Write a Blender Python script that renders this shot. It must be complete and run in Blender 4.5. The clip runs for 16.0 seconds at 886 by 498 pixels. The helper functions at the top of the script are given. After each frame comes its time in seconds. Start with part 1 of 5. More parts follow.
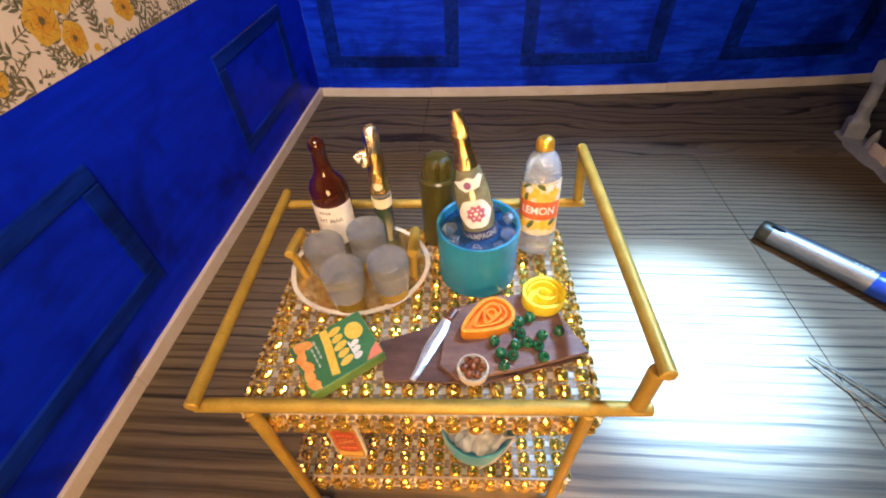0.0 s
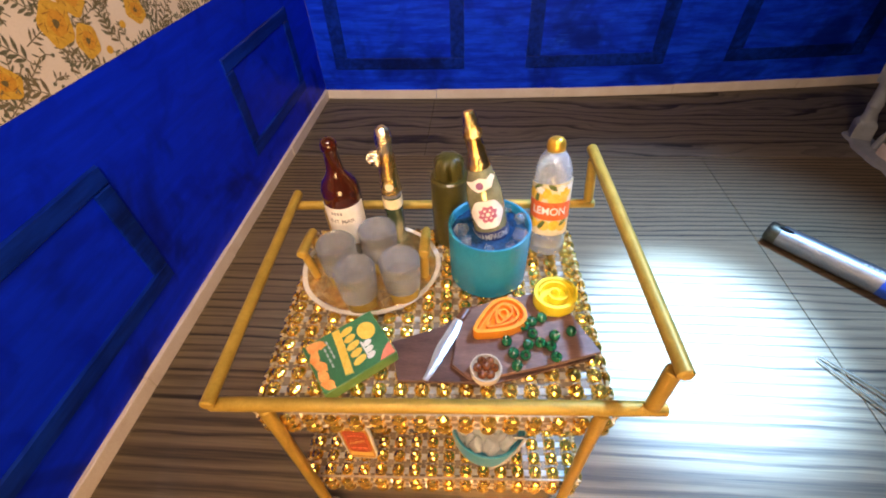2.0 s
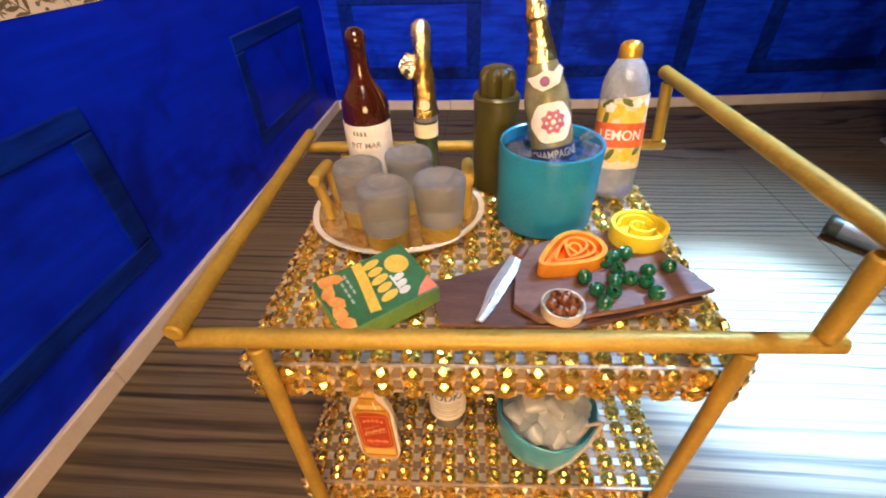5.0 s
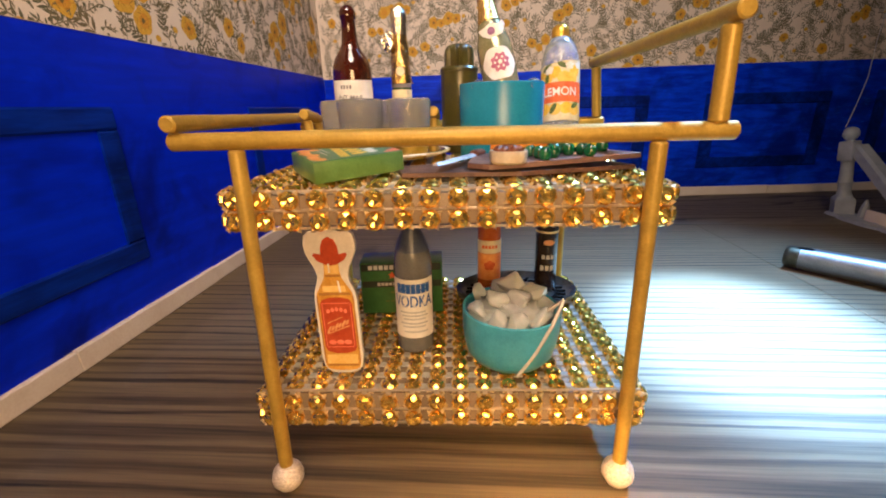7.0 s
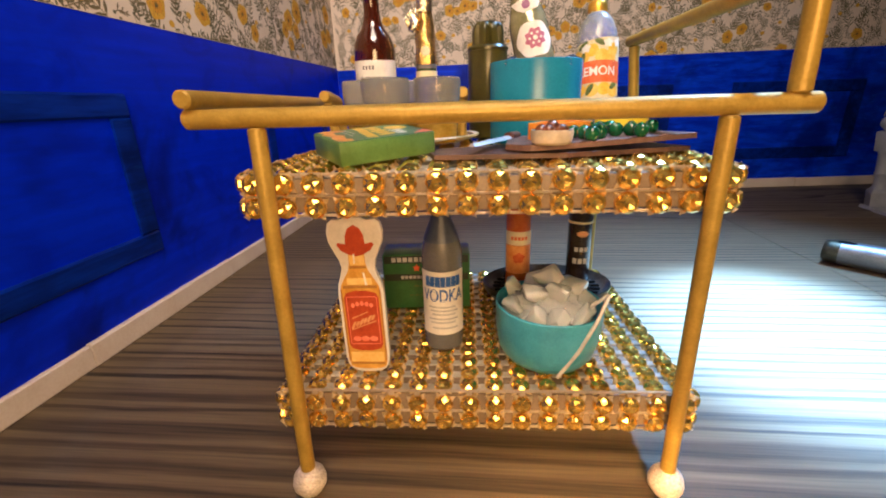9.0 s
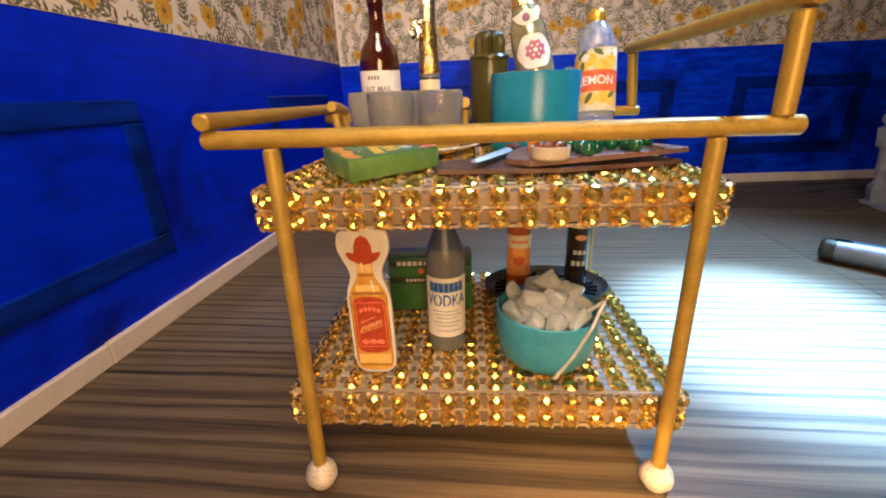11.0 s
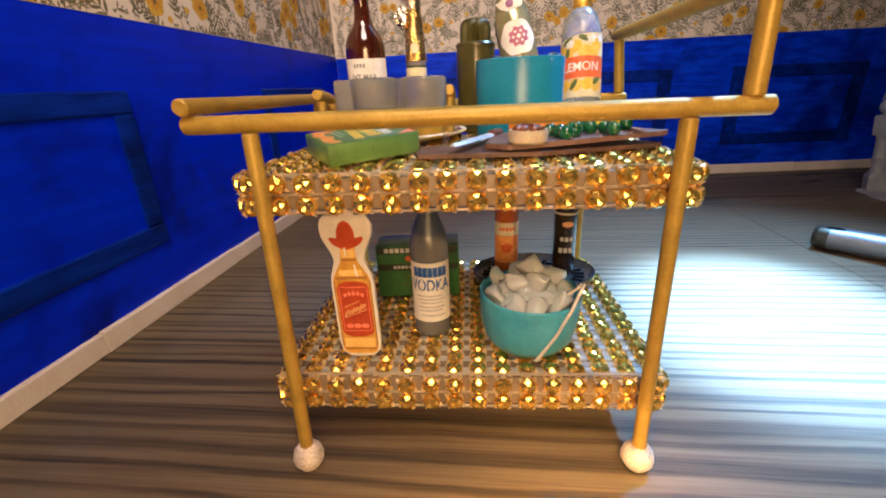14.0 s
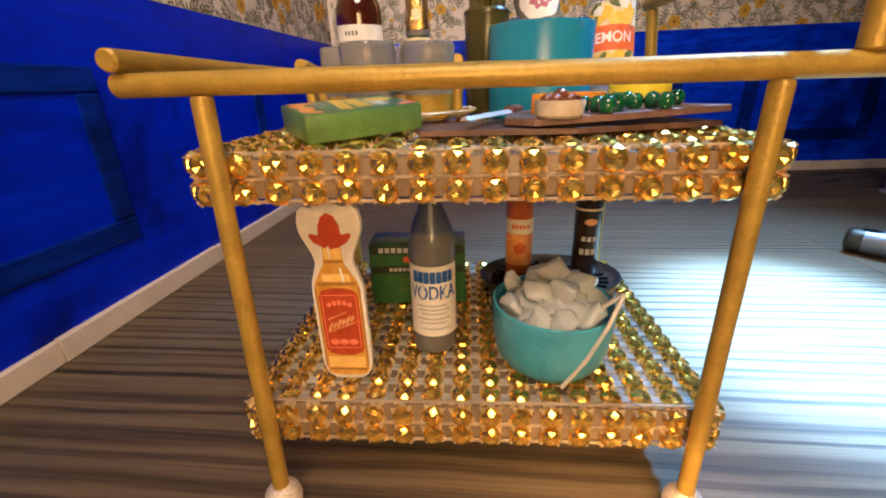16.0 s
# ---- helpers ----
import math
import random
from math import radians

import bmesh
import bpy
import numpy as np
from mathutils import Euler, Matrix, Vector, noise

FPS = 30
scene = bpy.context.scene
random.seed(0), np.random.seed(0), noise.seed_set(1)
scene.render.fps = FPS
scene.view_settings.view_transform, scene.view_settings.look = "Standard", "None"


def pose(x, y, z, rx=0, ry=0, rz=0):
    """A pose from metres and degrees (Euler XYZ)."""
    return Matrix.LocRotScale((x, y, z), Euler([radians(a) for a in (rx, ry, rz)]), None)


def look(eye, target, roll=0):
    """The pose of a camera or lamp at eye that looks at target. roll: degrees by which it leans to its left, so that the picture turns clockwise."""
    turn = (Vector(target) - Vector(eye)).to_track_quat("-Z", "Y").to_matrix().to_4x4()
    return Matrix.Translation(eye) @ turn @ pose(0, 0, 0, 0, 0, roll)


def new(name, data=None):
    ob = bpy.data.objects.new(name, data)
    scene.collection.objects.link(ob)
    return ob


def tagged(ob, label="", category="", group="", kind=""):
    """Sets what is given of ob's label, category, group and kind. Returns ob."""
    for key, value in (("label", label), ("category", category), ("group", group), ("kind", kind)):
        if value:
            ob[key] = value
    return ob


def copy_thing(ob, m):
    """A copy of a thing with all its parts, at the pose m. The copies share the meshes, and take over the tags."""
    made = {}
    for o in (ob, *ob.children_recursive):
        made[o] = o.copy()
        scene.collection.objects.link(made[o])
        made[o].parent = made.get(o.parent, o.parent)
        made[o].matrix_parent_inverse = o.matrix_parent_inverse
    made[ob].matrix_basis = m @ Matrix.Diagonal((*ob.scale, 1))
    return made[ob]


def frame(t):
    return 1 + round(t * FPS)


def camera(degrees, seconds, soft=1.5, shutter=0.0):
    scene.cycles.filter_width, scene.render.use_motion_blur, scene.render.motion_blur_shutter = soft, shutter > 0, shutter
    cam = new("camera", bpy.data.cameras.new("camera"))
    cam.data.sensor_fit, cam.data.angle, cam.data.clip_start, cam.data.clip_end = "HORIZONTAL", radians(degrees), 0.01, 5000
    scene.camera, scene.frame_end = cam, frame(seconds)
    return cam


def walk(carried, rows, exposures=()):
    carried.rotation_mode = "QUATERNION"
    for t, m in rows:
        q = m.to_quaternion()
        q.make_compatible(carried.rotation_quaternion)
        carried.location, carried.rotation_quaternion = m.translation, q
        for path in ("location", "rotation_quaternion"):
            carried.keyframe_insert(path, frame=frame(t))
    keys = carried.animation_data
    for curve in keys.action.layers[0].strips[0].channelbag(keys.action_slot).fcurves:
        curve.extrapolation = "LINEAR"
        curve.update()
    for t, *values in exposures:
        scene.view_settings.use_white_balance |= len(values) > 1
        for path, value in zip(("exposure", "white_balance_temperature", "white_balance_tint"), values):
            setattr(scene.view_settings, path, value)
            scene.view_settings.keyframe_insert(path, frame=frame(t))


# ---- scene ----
cam = camera(93.1, 16.0, soft=1.95, shutter=0.5)
PATH = [
    (0, (0.027, 0.029, 0.202), (-0.189, 1.435, -1.204), -2.9),
    (0.5, (0.027, 0.03, 0.204), (-0.203, 1.439, -1.197), -3.3),
    (1, (0.026, 0.03, 0.202), (-0.205, 1.437, -1.201), -3.4),
    (1.5, (0.025, 0.03, 0.201), (-0.207, 1.439, -1.199), -3.4),
    (2, (0.024, 0.028, 0.202), (-0.204, 1.439, -1.197), -3.2),
    (2.5, (0.026, 0.027, 0.202), (-0.2, 1.439, -1.196), -3.2),
    (3, (0.026, 0.027, 0.203), (-0.201, 1.441, -1.194), -3.3),
    (3.2, (0.026, 0.027, 0.202), (-0.202, 1.443, -1.192), -3.3),
    (5.3, (0.008, 0.025, 0.149), (-0.234, 1.662, -0.975), -1.8),
    (5.5, (0.014, 0.022, 0.145), (-0.215, 1.714, -0.897), -1.5),
    (6, (0.02, 0.006, 0.126), (-0.209, 1.776, -0.777), -1.2),
    (6.5, (0.018, -0.009, 0.113), (-0.217, 1.838, -0.618), -1.2),
    (7, (0.021, -0.015, 0.101), (-0.216, 1.866, -0.535), -1.4),
    (7.5, (0.017, -0.011, 0.1), (-0.228, 1.873, -0.524), -1.5),
    (8, (0.017, -0.01, 0.098), (-0.24, 1.875, -0.521), -1.6),
    (8.5, (0.016, -0.009, 0.097), (-0.26, 1.866, -0.542), -1.7),
    (9, (0.014, -0.008, 0.097), (-0.268, 1.86, -0.558), -1.7),
    (11.5, (0.015, -0.012, 0.104), (-0.28, 1.836, -0.6), -2.0),
    (12, (0.017, -0.012, 0.103), (-0.277, 1.835, -0.606), -2.1),
    (12.5, (0.016, -0.012, 0.104), (-0.281, 1.833, -0.61), -2.3),
    (13, (0.017, -0.012, 0.104), (-0.284, 1.831, -0.613), -2.4),
    (13.5, (0.017, -0.014, 0.104), (-0.282, 1.828, -0.615), -2.4),
    (14, (0.02, -0.013, 0.101), (-0.283, 1.828, -0.619), -2.4),
    (14.5, (0.017, 0.0, 0.096), (-0.281, 1.842, -0.623), -2.2),
    (15, (0.016, 0.005, 0.095), (-0.284, 1.85, -0.618), -2.3),
    (15.5, (0.015, 0.005, 0.092), (-0.284, 1.852, -0.613), -2.2),
    (16, (0.015, 0.006, 0.094), (-0.278, 1.846, -0.633), -1.7),
]
# the phone's picture grows slightly darker and cooler as it comes down to the front
BALANCE = [(0, 0.0, 6450, 20), (3.2, 0.0, 6450, 20), (5.5, 0.0, 6300, 19), (7.0, -0.06, 5960, 16), (13.5, -0.08, 5860, 16), (16, -0.18, 5850, 16)]
walk(cam, [(t, look(eye, target, roll)) for t, eye, target, roll in PATH], BALANCE)

# ---- world and light ----
CART = pose(0.010, 0.076, 0, 0, 0, 5.2)          # the cart's own frame: u along its front, v towards its back
MM = 0.001

world = bpy.data.worlds.new("world")
scene.world = world
world.use_nodes = True
world.node_tree.nodes["Background"].inputs["Color"].default_value = (0.9, 0.75, 0.6, 1)
world.node_tree.nodes["Background"].inputs["Strength"].default_value = 0.015


def lamp(name, kind, eye, target, power, colour, size, spread=180):
    data = bpy.data.lights.new(name, kind)
    data.energy, data.color = power, colour
    ob = new(name, data)
    ob.matrix_world = look(eye, target)
    if kind == "AREA":
        data.shape, data.size, data.spread = "DISK", size, radians(spread)
    else:
        data.shadow_soft_size = size
    return ob


# an LED torch above the right of the cart: hot core and wide spill; a low warm lamp in front; a warm-white lamp above on the left
LED_EYE, LED_AIM = (0.210, 0.262, 0.43), (0.138, 0.172, 0.0)
core = lamp("led_core", "SPOT", LED_EYE, LED_AIM, 208.0, (0.30, 0.61, 1.0), 0.012)
core.data.spot_size, core.data.spot_blend = radians(21), 1.0
spill = lamp("led_spill", "SPOT", LED_EYE, LED_AIM, 24.0, (0.29, 0.59, 1.0), 0.012)
spill.data.spot_size, spill.data.spot_blend = radians(60), 1.0
lamp("low_warm_lamp", "AREA", (0.042, 0.036, 0.036), (0.046, 0.030, 0.0), 0.19, (1.0, 0.57, 0.19), 0.02)
# extra warm fill added in front, for the shelf edges and the near floor
lamp("warm_fill", "AREA", (0.045, -0.13, 0.13), (-0.01, 0.09, 0.03), 0.57, (1.0, 0.60, 0.24), 0.10)
lamp("room_lamp", "AREA", (0.03, -0.07, 0.42), (-0.075, 0.42, 0.05), 0.71, (1.0, 0.78, 0.55), 0.18, 90)
# added cool fill, no source known; lifts the blue of the walls
lamp("cool_fill", "AREA", (0.02, -0.02, 0.85), (-0.05, 0.22, 0.0), 0.36, (0.50, 0.70, 1.0), 0.35)


# ---- materials ----
def nodes_of(name):
    m = bpy.data.materials.new(name)
    m.use_nodes = True
    t = m.node_tree
    return m, t, t.nodes["Principled BSDF"]


def link(t, a, b):
    t.links.new(a, b)


def coords(t, scale=(1, 1, 1), offset_random=False):
    tc = t.nodes.new("ShaderNodeTexCoord")
    mp = t.nodes.new("ShaderNodeMapping")
    mp.inputs["Scale"].default_value = scale
    link(t, tc.outputs["Object"], mp.inputs["Vector"])
    if offset_random:
        info = t.nodes.new("ShaderNodeObjectInfo")
        mul = t.nodes.new("ShaderNodeMath")
        mul.operation = "MULTIPLY"
        mul.inputs[1].default_value = 7.3
        link(t, info.outputs["Random"], mul.inputs[0])
        link(t, mul.outputs[0], mp.inputs["Location"])
    return mp.outputs["Vector"]


def noise_tex(t, vec, scale, detail=3.0, rough=0.55, distort=0.0):
    n = t.nodes.new("ShaderNodeTexNoise")
    n.inputs["Scale"].default_value = scale
    n.inputs["Detail"].default_value = detail
    n.inputs["Roughness"].default_value = rough
    n.inputs["Distortion"].default_value = distort
    link(t, vec, n.inputs["Vector"])
    return n.outputs["Fac"]


def ramp(t, fac, stops):
    r = t.nodes.new("ShaderNodeValToRGB")
    e = r.color_ramp.elements
    e[0].position, e[0].color = stops[0][0], (*stops[0][1], 1)
    e[1].position, e[1].color = stops[-1][0], (*stops[-1][1], 1)
    for p, c in stops[1:-1]:
        q = e.new(p)
        q.color = (*c, 1)
    link(t, fac, r.inputs["Fac"])
    return r.outputs["Color"]


def bump(t, fac, strength, distance, out):
    b = t.nodes.new("ShaderNodeBump")
    b.inputs["Strength"].default_value = strength
    b.inputs["Distance"].default_value = distance
    link(t, fac, b.inputs["Height"])
    link(t, b.outputs["Normal"], out.inputs["Normal"])


def surface(name, c1, c2, rough=0.5, metal=0.0, big=120.0, fine=1500.0, relief=0.2, stretch=(1, 1, 1), coat=0.0, clear=0.0, sss=0.0, ior=1.45, rough2=None):
    """Colour between c1 and c2 at two scales (per metre), with fine relief."""
    m, t, p = nodes_of(name)
    v = coords(t, stretch, True)
    a = noise_tex(t, v, big)
    f = noise_tex(t, v, fine, 2.0)
    mix = t.nodes.new("ShaderNodeMath")
    mix.operation = "MULTIPLY_ADD"
    mix.inputs[1].default_value = 0.35
    link(t, f, mix.inputs[0])
    mul = t.nodes.new("ShaderNodeMath")
    mul.operation = "MULTIPLY"
    mul.inputs[1].default_value = 0.65
    link(t, a, mul.inputs[0])
    link(t, mul.outputs[0], mix.inputs[2])
    link(t, ramp(t, mix.outputs[0], [(0.36, c1), (0.64, c2)]), p.inputs["Base Color"])
    p.inputs["Metallic"].default_value = metal
    if rough2 is None:
        p.inputs["Roughness"].default_value = rough
    else:
        mr = t.nodes.new("ShaderNodeMapRange")
        mr.inputs["From Min"].default_value, mr.inputs["From Max"].default_value = 0.35, 0.65
        mr.inputs["To Min"].default_value, mr.inputs["To Max"].default_value = rough, rough2
        link(t, a, mr.inputs["Value"])
        link(t, mr.outputs["Result"], p.inputs["Roughness"])
    p.inputs["Coat Weight"].default_value = coat
    p.inputs["Coat Roughness"].default_value = 0.15
    p.inputs["Transmission Weight"].default_value = clear
    p.inputs["IOR"].default_value = ior
    if sss:
        p.inputs["Subsurface Weight"].default_value = sss
        p.inputs["Subsurface Radius"].default_value = (0.004, 0.004, 0.004)
        p.inputs["Subsurface Scale"].default_value = 1.0
    if relief:
        bump(t, f, relief, 0.0003, p)
    return m


# dark growth bands of the near planks: middle, half width, depth (metres, share)
BANDS = ((-0.0215, 0.0016, 0.7), (-0.0135, 0.0007, 0.9), (-0.0060, 0.0009, 0.8), (0.0018, 0.0022, 0.8), (0.0098, 0.0011, 0.7), (0.0168, 0.0032, 0.75),
         (0.0256, 0.0006, 0.8), (0.0316, 0.0021, 0.75), (0.0430, 0.0010, 1.0), (0.0477, 0.0007, 0.8), (0.0546, 0.0006, 0.7), (0.0585, 0.0006, 0.8), (0.0656, 0.0007, 0.9), (0.0705, 0.0006, 0.7))


def plank_wood(name, light, mid, dark, far=False):
    """Grey-brown wood print, grain along local x: broad bands close by, then thin lines, then dense straight grain; or, for the far row, wide wavy grain."""
    m, t, p = nodes_of(name)
    tc = t.nodes.new("ShaderNodeTexCoord")
    v = tc.outputs["Object"]
    sep = t.nodes.new("ShaderNodeSeparateXYZ")
    link(t, v, sep.inputs[0])

    def stretched(sx, sy):
        mp = t.nodes.new("ShaderNodeMapping")
        mp.inputs["Scale"].default_value = (sx, sy, 1)
        link(t, v, mp.inputs["Vector"])
        return mp.outputs["Vector"]

    def calc(op, a, b, c=None):
        n = t.nodes.new("ShaderNodeMath")
        n.operation = op
        for i, x in ((0, a), (1, b), (2, c)):
            if x is None:
                continue
            if isinstance(x, (int, float)):
                n.inputs[i].default_value = x
            else:
                link(t, x, n.inputs[i])
        return n.outputs[0]

    def span(x, a, b, lo=0.0, hi=1.0):
        n = t.nodes.new("ShaderNodeMapRange")
        n.interpolation_type = "SMOOTHSTEP"
        for k, q in (("From Min", a), ("From Max", b), ("To Min", lo), ("To Max", hi)):
            n.inputs[k].default_value = q
        link(t, x, n.inputs["Value"])
        return n.outputs["Result"]

    def rings(place, period, width):
        """Growth lines: a sharp dark edge that fades on one side."""
        f = calc("FRACT", calc("MULTIPLY", place, 1.0 / period), 0.0)
        return calc("ADD", span(f, 0.0, width, 1.0, 0.0), span(f, 0.93, 1.0))

    slow = noise_tex(t, stretched(3.6, 16), 1.0, 2.0, 0.5)
    quick = noise_tex(t, stretched(17, 45), 1.0, 3.0, 0.55)
    streak = noise_tex(t, stretched(5, 330), 1.0, 4.0, 0.6)
    fine = noise_tex(t, stretched(24, 1050), 1.0, 3.0, 0.6)
    where = noise_tex(t, stretched(6, 150), 1.0, 2.0)
    y = sep.outputs["Y"]
    if far:
        place = calc("ADD", y, calc("ADD", calc("MULTIPLY", calc("SUBTRACT", slow, 0.5), 0.090), calc("MULTIPLY", calc("SUBTRACT", quick, 0.5), 0.012)))
        wide = calc("MULTIPLY", rings(place, 0.0145, 0.32), span(where, 0.22, 0.5, 0.55, 1.0))
        thin = calc("MULTIPLY", rings(calc("ADD", place, 0.003), 0.0053, 0.5), 0.35)
        depth = calc("MAXIMUM", wide, thin)
        strength = 0.34
    else:
        place = calc("ADD", y, calc("ADD", calc("MULTIPLY", calc("SUBTRACT", slow, 0.5), 0.014), calc("MULTIPLY", calc("SUBTRACT", quick, 0.5), 0.0036)))
        depth = None
        for c, w, d in BANDS:
            gap = calc("ABSOLUTE", calc("SUBTRACT", place, c), 0.0)
            pulse = span(gap, w * 0.55, w * 1.35 + 0.0004, d, 0.0)
            depth = pulse if depth is None else calc("MAXIMUM", depth, pulse)
        depth = calc("MULTIPLY", depth, span(where, 0.25, 0.45, 0.45, 0.72))
        mid_lines = calc("MULTIPLY", rings(place, 0.0062, 0.30), calc("MULTIPLY", span(where, 0.30, 0.55, 0.3, 1.0), calc("MULTIPLY", span(place, 0.070, 0.076), span(place, 0.139, 0.147, 1.0, 0.0))))
        dense = calc("MULTIPLY", rings(place, 0.0046, 0.36), calc("MULTIPLY", span(where, 0.28, 0.55, 0.6, 1.15), span(place, 0.163, 0.176)))
        depth = calc("MAXIMUM", depth, calc("MAXIMUM", mid_lines, dense))
        strength = 0.33
    tone = calc("ADD", 0.535, calc("ADD", calc("MULTIPLY", calc("SUBTRACT", streak, 0.5), 0.42), calc("MULTIPLY", calc("SUBTRACT", fine, 0.5), 0.34)))
    tone = calc("SUBTRACT", tone, calc("MULTIPLY", depth, strength))
    link(t, ramp(t, tone, [(0.22, dark), (0.40, mid), (0.60, light)]), p.inputs["Base Color"])
    p.inputs["Roughness"].default_value = 0.62
    p.inputs["Specular IOR Level"].default_value = 0.35
    bump(t, tone, 0.25, 0.0004, p)
    return m


def blue_paint(name, deep, lo, hi, along, pale=(0.02, 0.12, 0.75), scratch=0.5, blur=0.36):
    """Ultramarine craft paint brushed over navy: broad patches, brush streaks and a few paler dry strokes."""
    m, t, p = nodes_of(name)
    brush = (1, 0.10, 1) if along == "y" else (0.10, 1, 1)

    def share(x, a, b, lo_=0.0, hi_=1.0):
        n = t.nodes.new("ShaderNodeMapRange")
        n.interpolation_type = "SMOOTHSTEP"
        for k, q in (("From Min", a), ("From Max", b), ("To Min", lo_), ("To Max", hi_)):
            n.inputs[k].default_value = q
        link(t, x, n.inputs["Value"])
        return n.outputs["Result"]

    def blend(fac, c1, c2):
        n = t.nodes.new("ShaderNodeMix")
        n.data_type = "RGBA"
        link(t, fac, n.inputs[0])
        for i, c in ((6, c1), (7, c2)):
            if isinstance(c, tuple):
                n.inputs[i].default_value = (*c, 1)
            else:
                link(t, c, n.inputs[i])
        return n.outputs[2]

    streaks = noise_tex(t, coords(t, brush), 190.0, 4.0, 0.65)
    patches = noise_tex(t, coords(t), 15.0, 4.0, 0.6, 0.4)
    clouds = noise_tex(t, coords(t, (1, 1, 1.4)), 34.0, 4.0, 0.6, 0.8)
    dry = noise_tex(t, coords(t, brush), 420.0, 5.0, 0.7)
    zone = noise_tex(t, coords(t), 22.0, 2.0, 0.5)
    col = blend(share(streaks, 0.5 - 0.5 * blur, 0.5 + 0.5 * blur), lo, hi)
    col = blend(share(clouds, 0.46, 0.72, 0.0, 0.7), col, lo)
    col = blend(share(patches, 0.48, 0.68, 0.0, 0.80), col, deep)
    mul = t.nodes.new("ShaderNodeMath")
    mul.operation = "MULTIPLY"
    link(t, share(dry, 0.56, 0.70, 0.0, scratch), mul.inputs[0])
    link(t, share(zone, 0.46, 0.62), mul.inputs[1])
    link(t, blend(mul.outputs[0], col, pale), p.inputs["Base Color"])
    p.inputs["Roughness"].default_value = 0.45
    p.inputs["Specular IOR Level"].default_value = 0.16
    bump(t, streaks, 0.35, 0.0004, p)
    return m


M_FLOOR = plank_wood("wood_print_vinyl", (0.184, 0.134, 0.077), (0.094, 0.067, 0.039), (0.018, 0.0135, 0.0085))
# the far row's greyer tint puts the cooler light there into the colour
M_FLOOR_FAR = plank_wood("wavy_wood_print_vinyl", (0.165, 0.134, 0.096), (0.092, 0.074, 0.052), (0.018, 0.0145, 0.011), far=True)
M_BLUE_L = blue_paint("ultramarine_paint_side", (0.0, 0.003, 0.11), (0.0, 0.011, 0.54), (0.001, 0.032, 1.0), "y", (0.004, 0.06, 0.95), 0.12, 1.3)
M_BLUE_B = blue_paint("ultramarine_paint_back", (0.0, 0.008, 0.20), (0.001, 0.023, 0.62), (0.004, 0.066, 1.0), "x", (0.02, 0.13, 0.95), 0.5)
M_NAVY = blue_paint("navy_trim_paint", (0.0, 0.004, 0.06), (0.0, 0.012, 0.19), (0.002, 0.032, 0.42), "y", (0.01, 0.07, 0.35), 0.3)
M_STICK = surface("pale_craft_wood", (0.72, 0.62, 0.53), (0.83, 0.75, 0.67), 0.6, big=60, fine=900, stretch=(1, 1, 1))
M_PAPER = surface("cream_wallpaper", (0.79, 0.67, 0.56), (0.87, 0.75, 0.64), 0.75, big=40, fine=1200, relief=0.1)
M_PETAL = surface("ochre_print", (0.62, 0.34, 0.03), (0.78, 0.47, 0.06), 0.75, big=500)
M_CORE = surface("brown_print", (0.12, 0.09, 0.03), (0.20, 0.14, 0.05), 0.75, big=500)
M_GLOW = surface("deep_ochre_print", (0.62, 0.27, 0.02), (0.74, 0.38, 0.04), 0.75, big=500)
M_LINE = surface("rust_line_print", (0.30, 0.11, 0.02), (0.40, 0.17, 0.03), 0.75, big=500)
M_LEAF = surface("sage_print", (0.095, 0.095, 0.055), (0.20, 0.19, 0.12), 0.75, big=400)
M_STEM = surface("olive_print", (0.13, 0.105, 0.055), (0.23, 0.19, 0.11), 0.75, big=400)
M_OUTER = surface("plain_plaster", (0.24, 0.22, 0.19), (0.30, 0.28, 0.25), 0.8, big=3, fine=80)
M_ROD = surface("gold_painted_dowel", (0.36, 0.225, 0.032), (0.49, 0.315, 0.050), 0.38, 0.25, big=160, fine=1400, relief=0.35, rough2=0.5)
M_PEARL = surface("pearl_glitter", (0.44, 0.37, 0.31), (0.76, 0.68, 0.60), 0.30, 0.15, big=1400, fine=3500, relief=0.6)
M_GEM = surface("gold_rhinestone", (0.98, 0.55, 0.06), (1.0, 0.76, 0.21), 0.15, 0.9, big=500, fine=2000, relief=0.0)
M_CLAW = surface("pale_gold_claws", (0.62, 0.44, 0.20), (0.78, 0.60, 0.34), 0.3, 0.35, big=500, fine=2000, relief=0.0)
M_LINK = surface("clear_white_plastic", (0.40, 0.37, 0.33), (0.60, 0.56, 0.51), 0.28, big=500, fine=2000, clear=0.3)
M_SETTING = surface("golden_plastic", (0.50, 0.27, 0.05), (0.64, 0.38, 0.10), 0.3, 0.3, big=500, fine=2000, clear=0.15)
M_RIB = surface("translucent_beige_plastic", (0.50, 0.38, 0.25), (0.64, 0.51, 0.37), 0.3, big=500, fine=2000, clear=0.35)
# tan holds the shade between the stones, put into the card's colour
M_BOARD = surface("card_with_shade", (0.19, 0.132, 0.078), (0.27, 0.195, 0.12), 0.5)


# ---- mesh helpers (millimetres) ----
def part(name, bm, material, parent, label="", smooth=True, angle=38, kind="", extra=()):
    """Links a bmesh in millimetres as one mesh object under parent."""
    bmesh.ops.scale(bm, vec=(MM, MM, MM), verts=bm.verts)
    me = bpy.data.meshes.new(name)
    bm.normal_update()
    bm.to_mesh(me)
    bm.free()
    for mt in (material, *extra):
        me.materials.append(mt)
    if smooth:
        me.polygons.foreach_set("use_smooth", [True] * len(me.polygons))
        me.set_sharp_from_angle(angle=radians(angle))
    ob = new(name, me)
    if parent:
        ob.parent = parent
    return tagged(ob, label, "", "", kind)


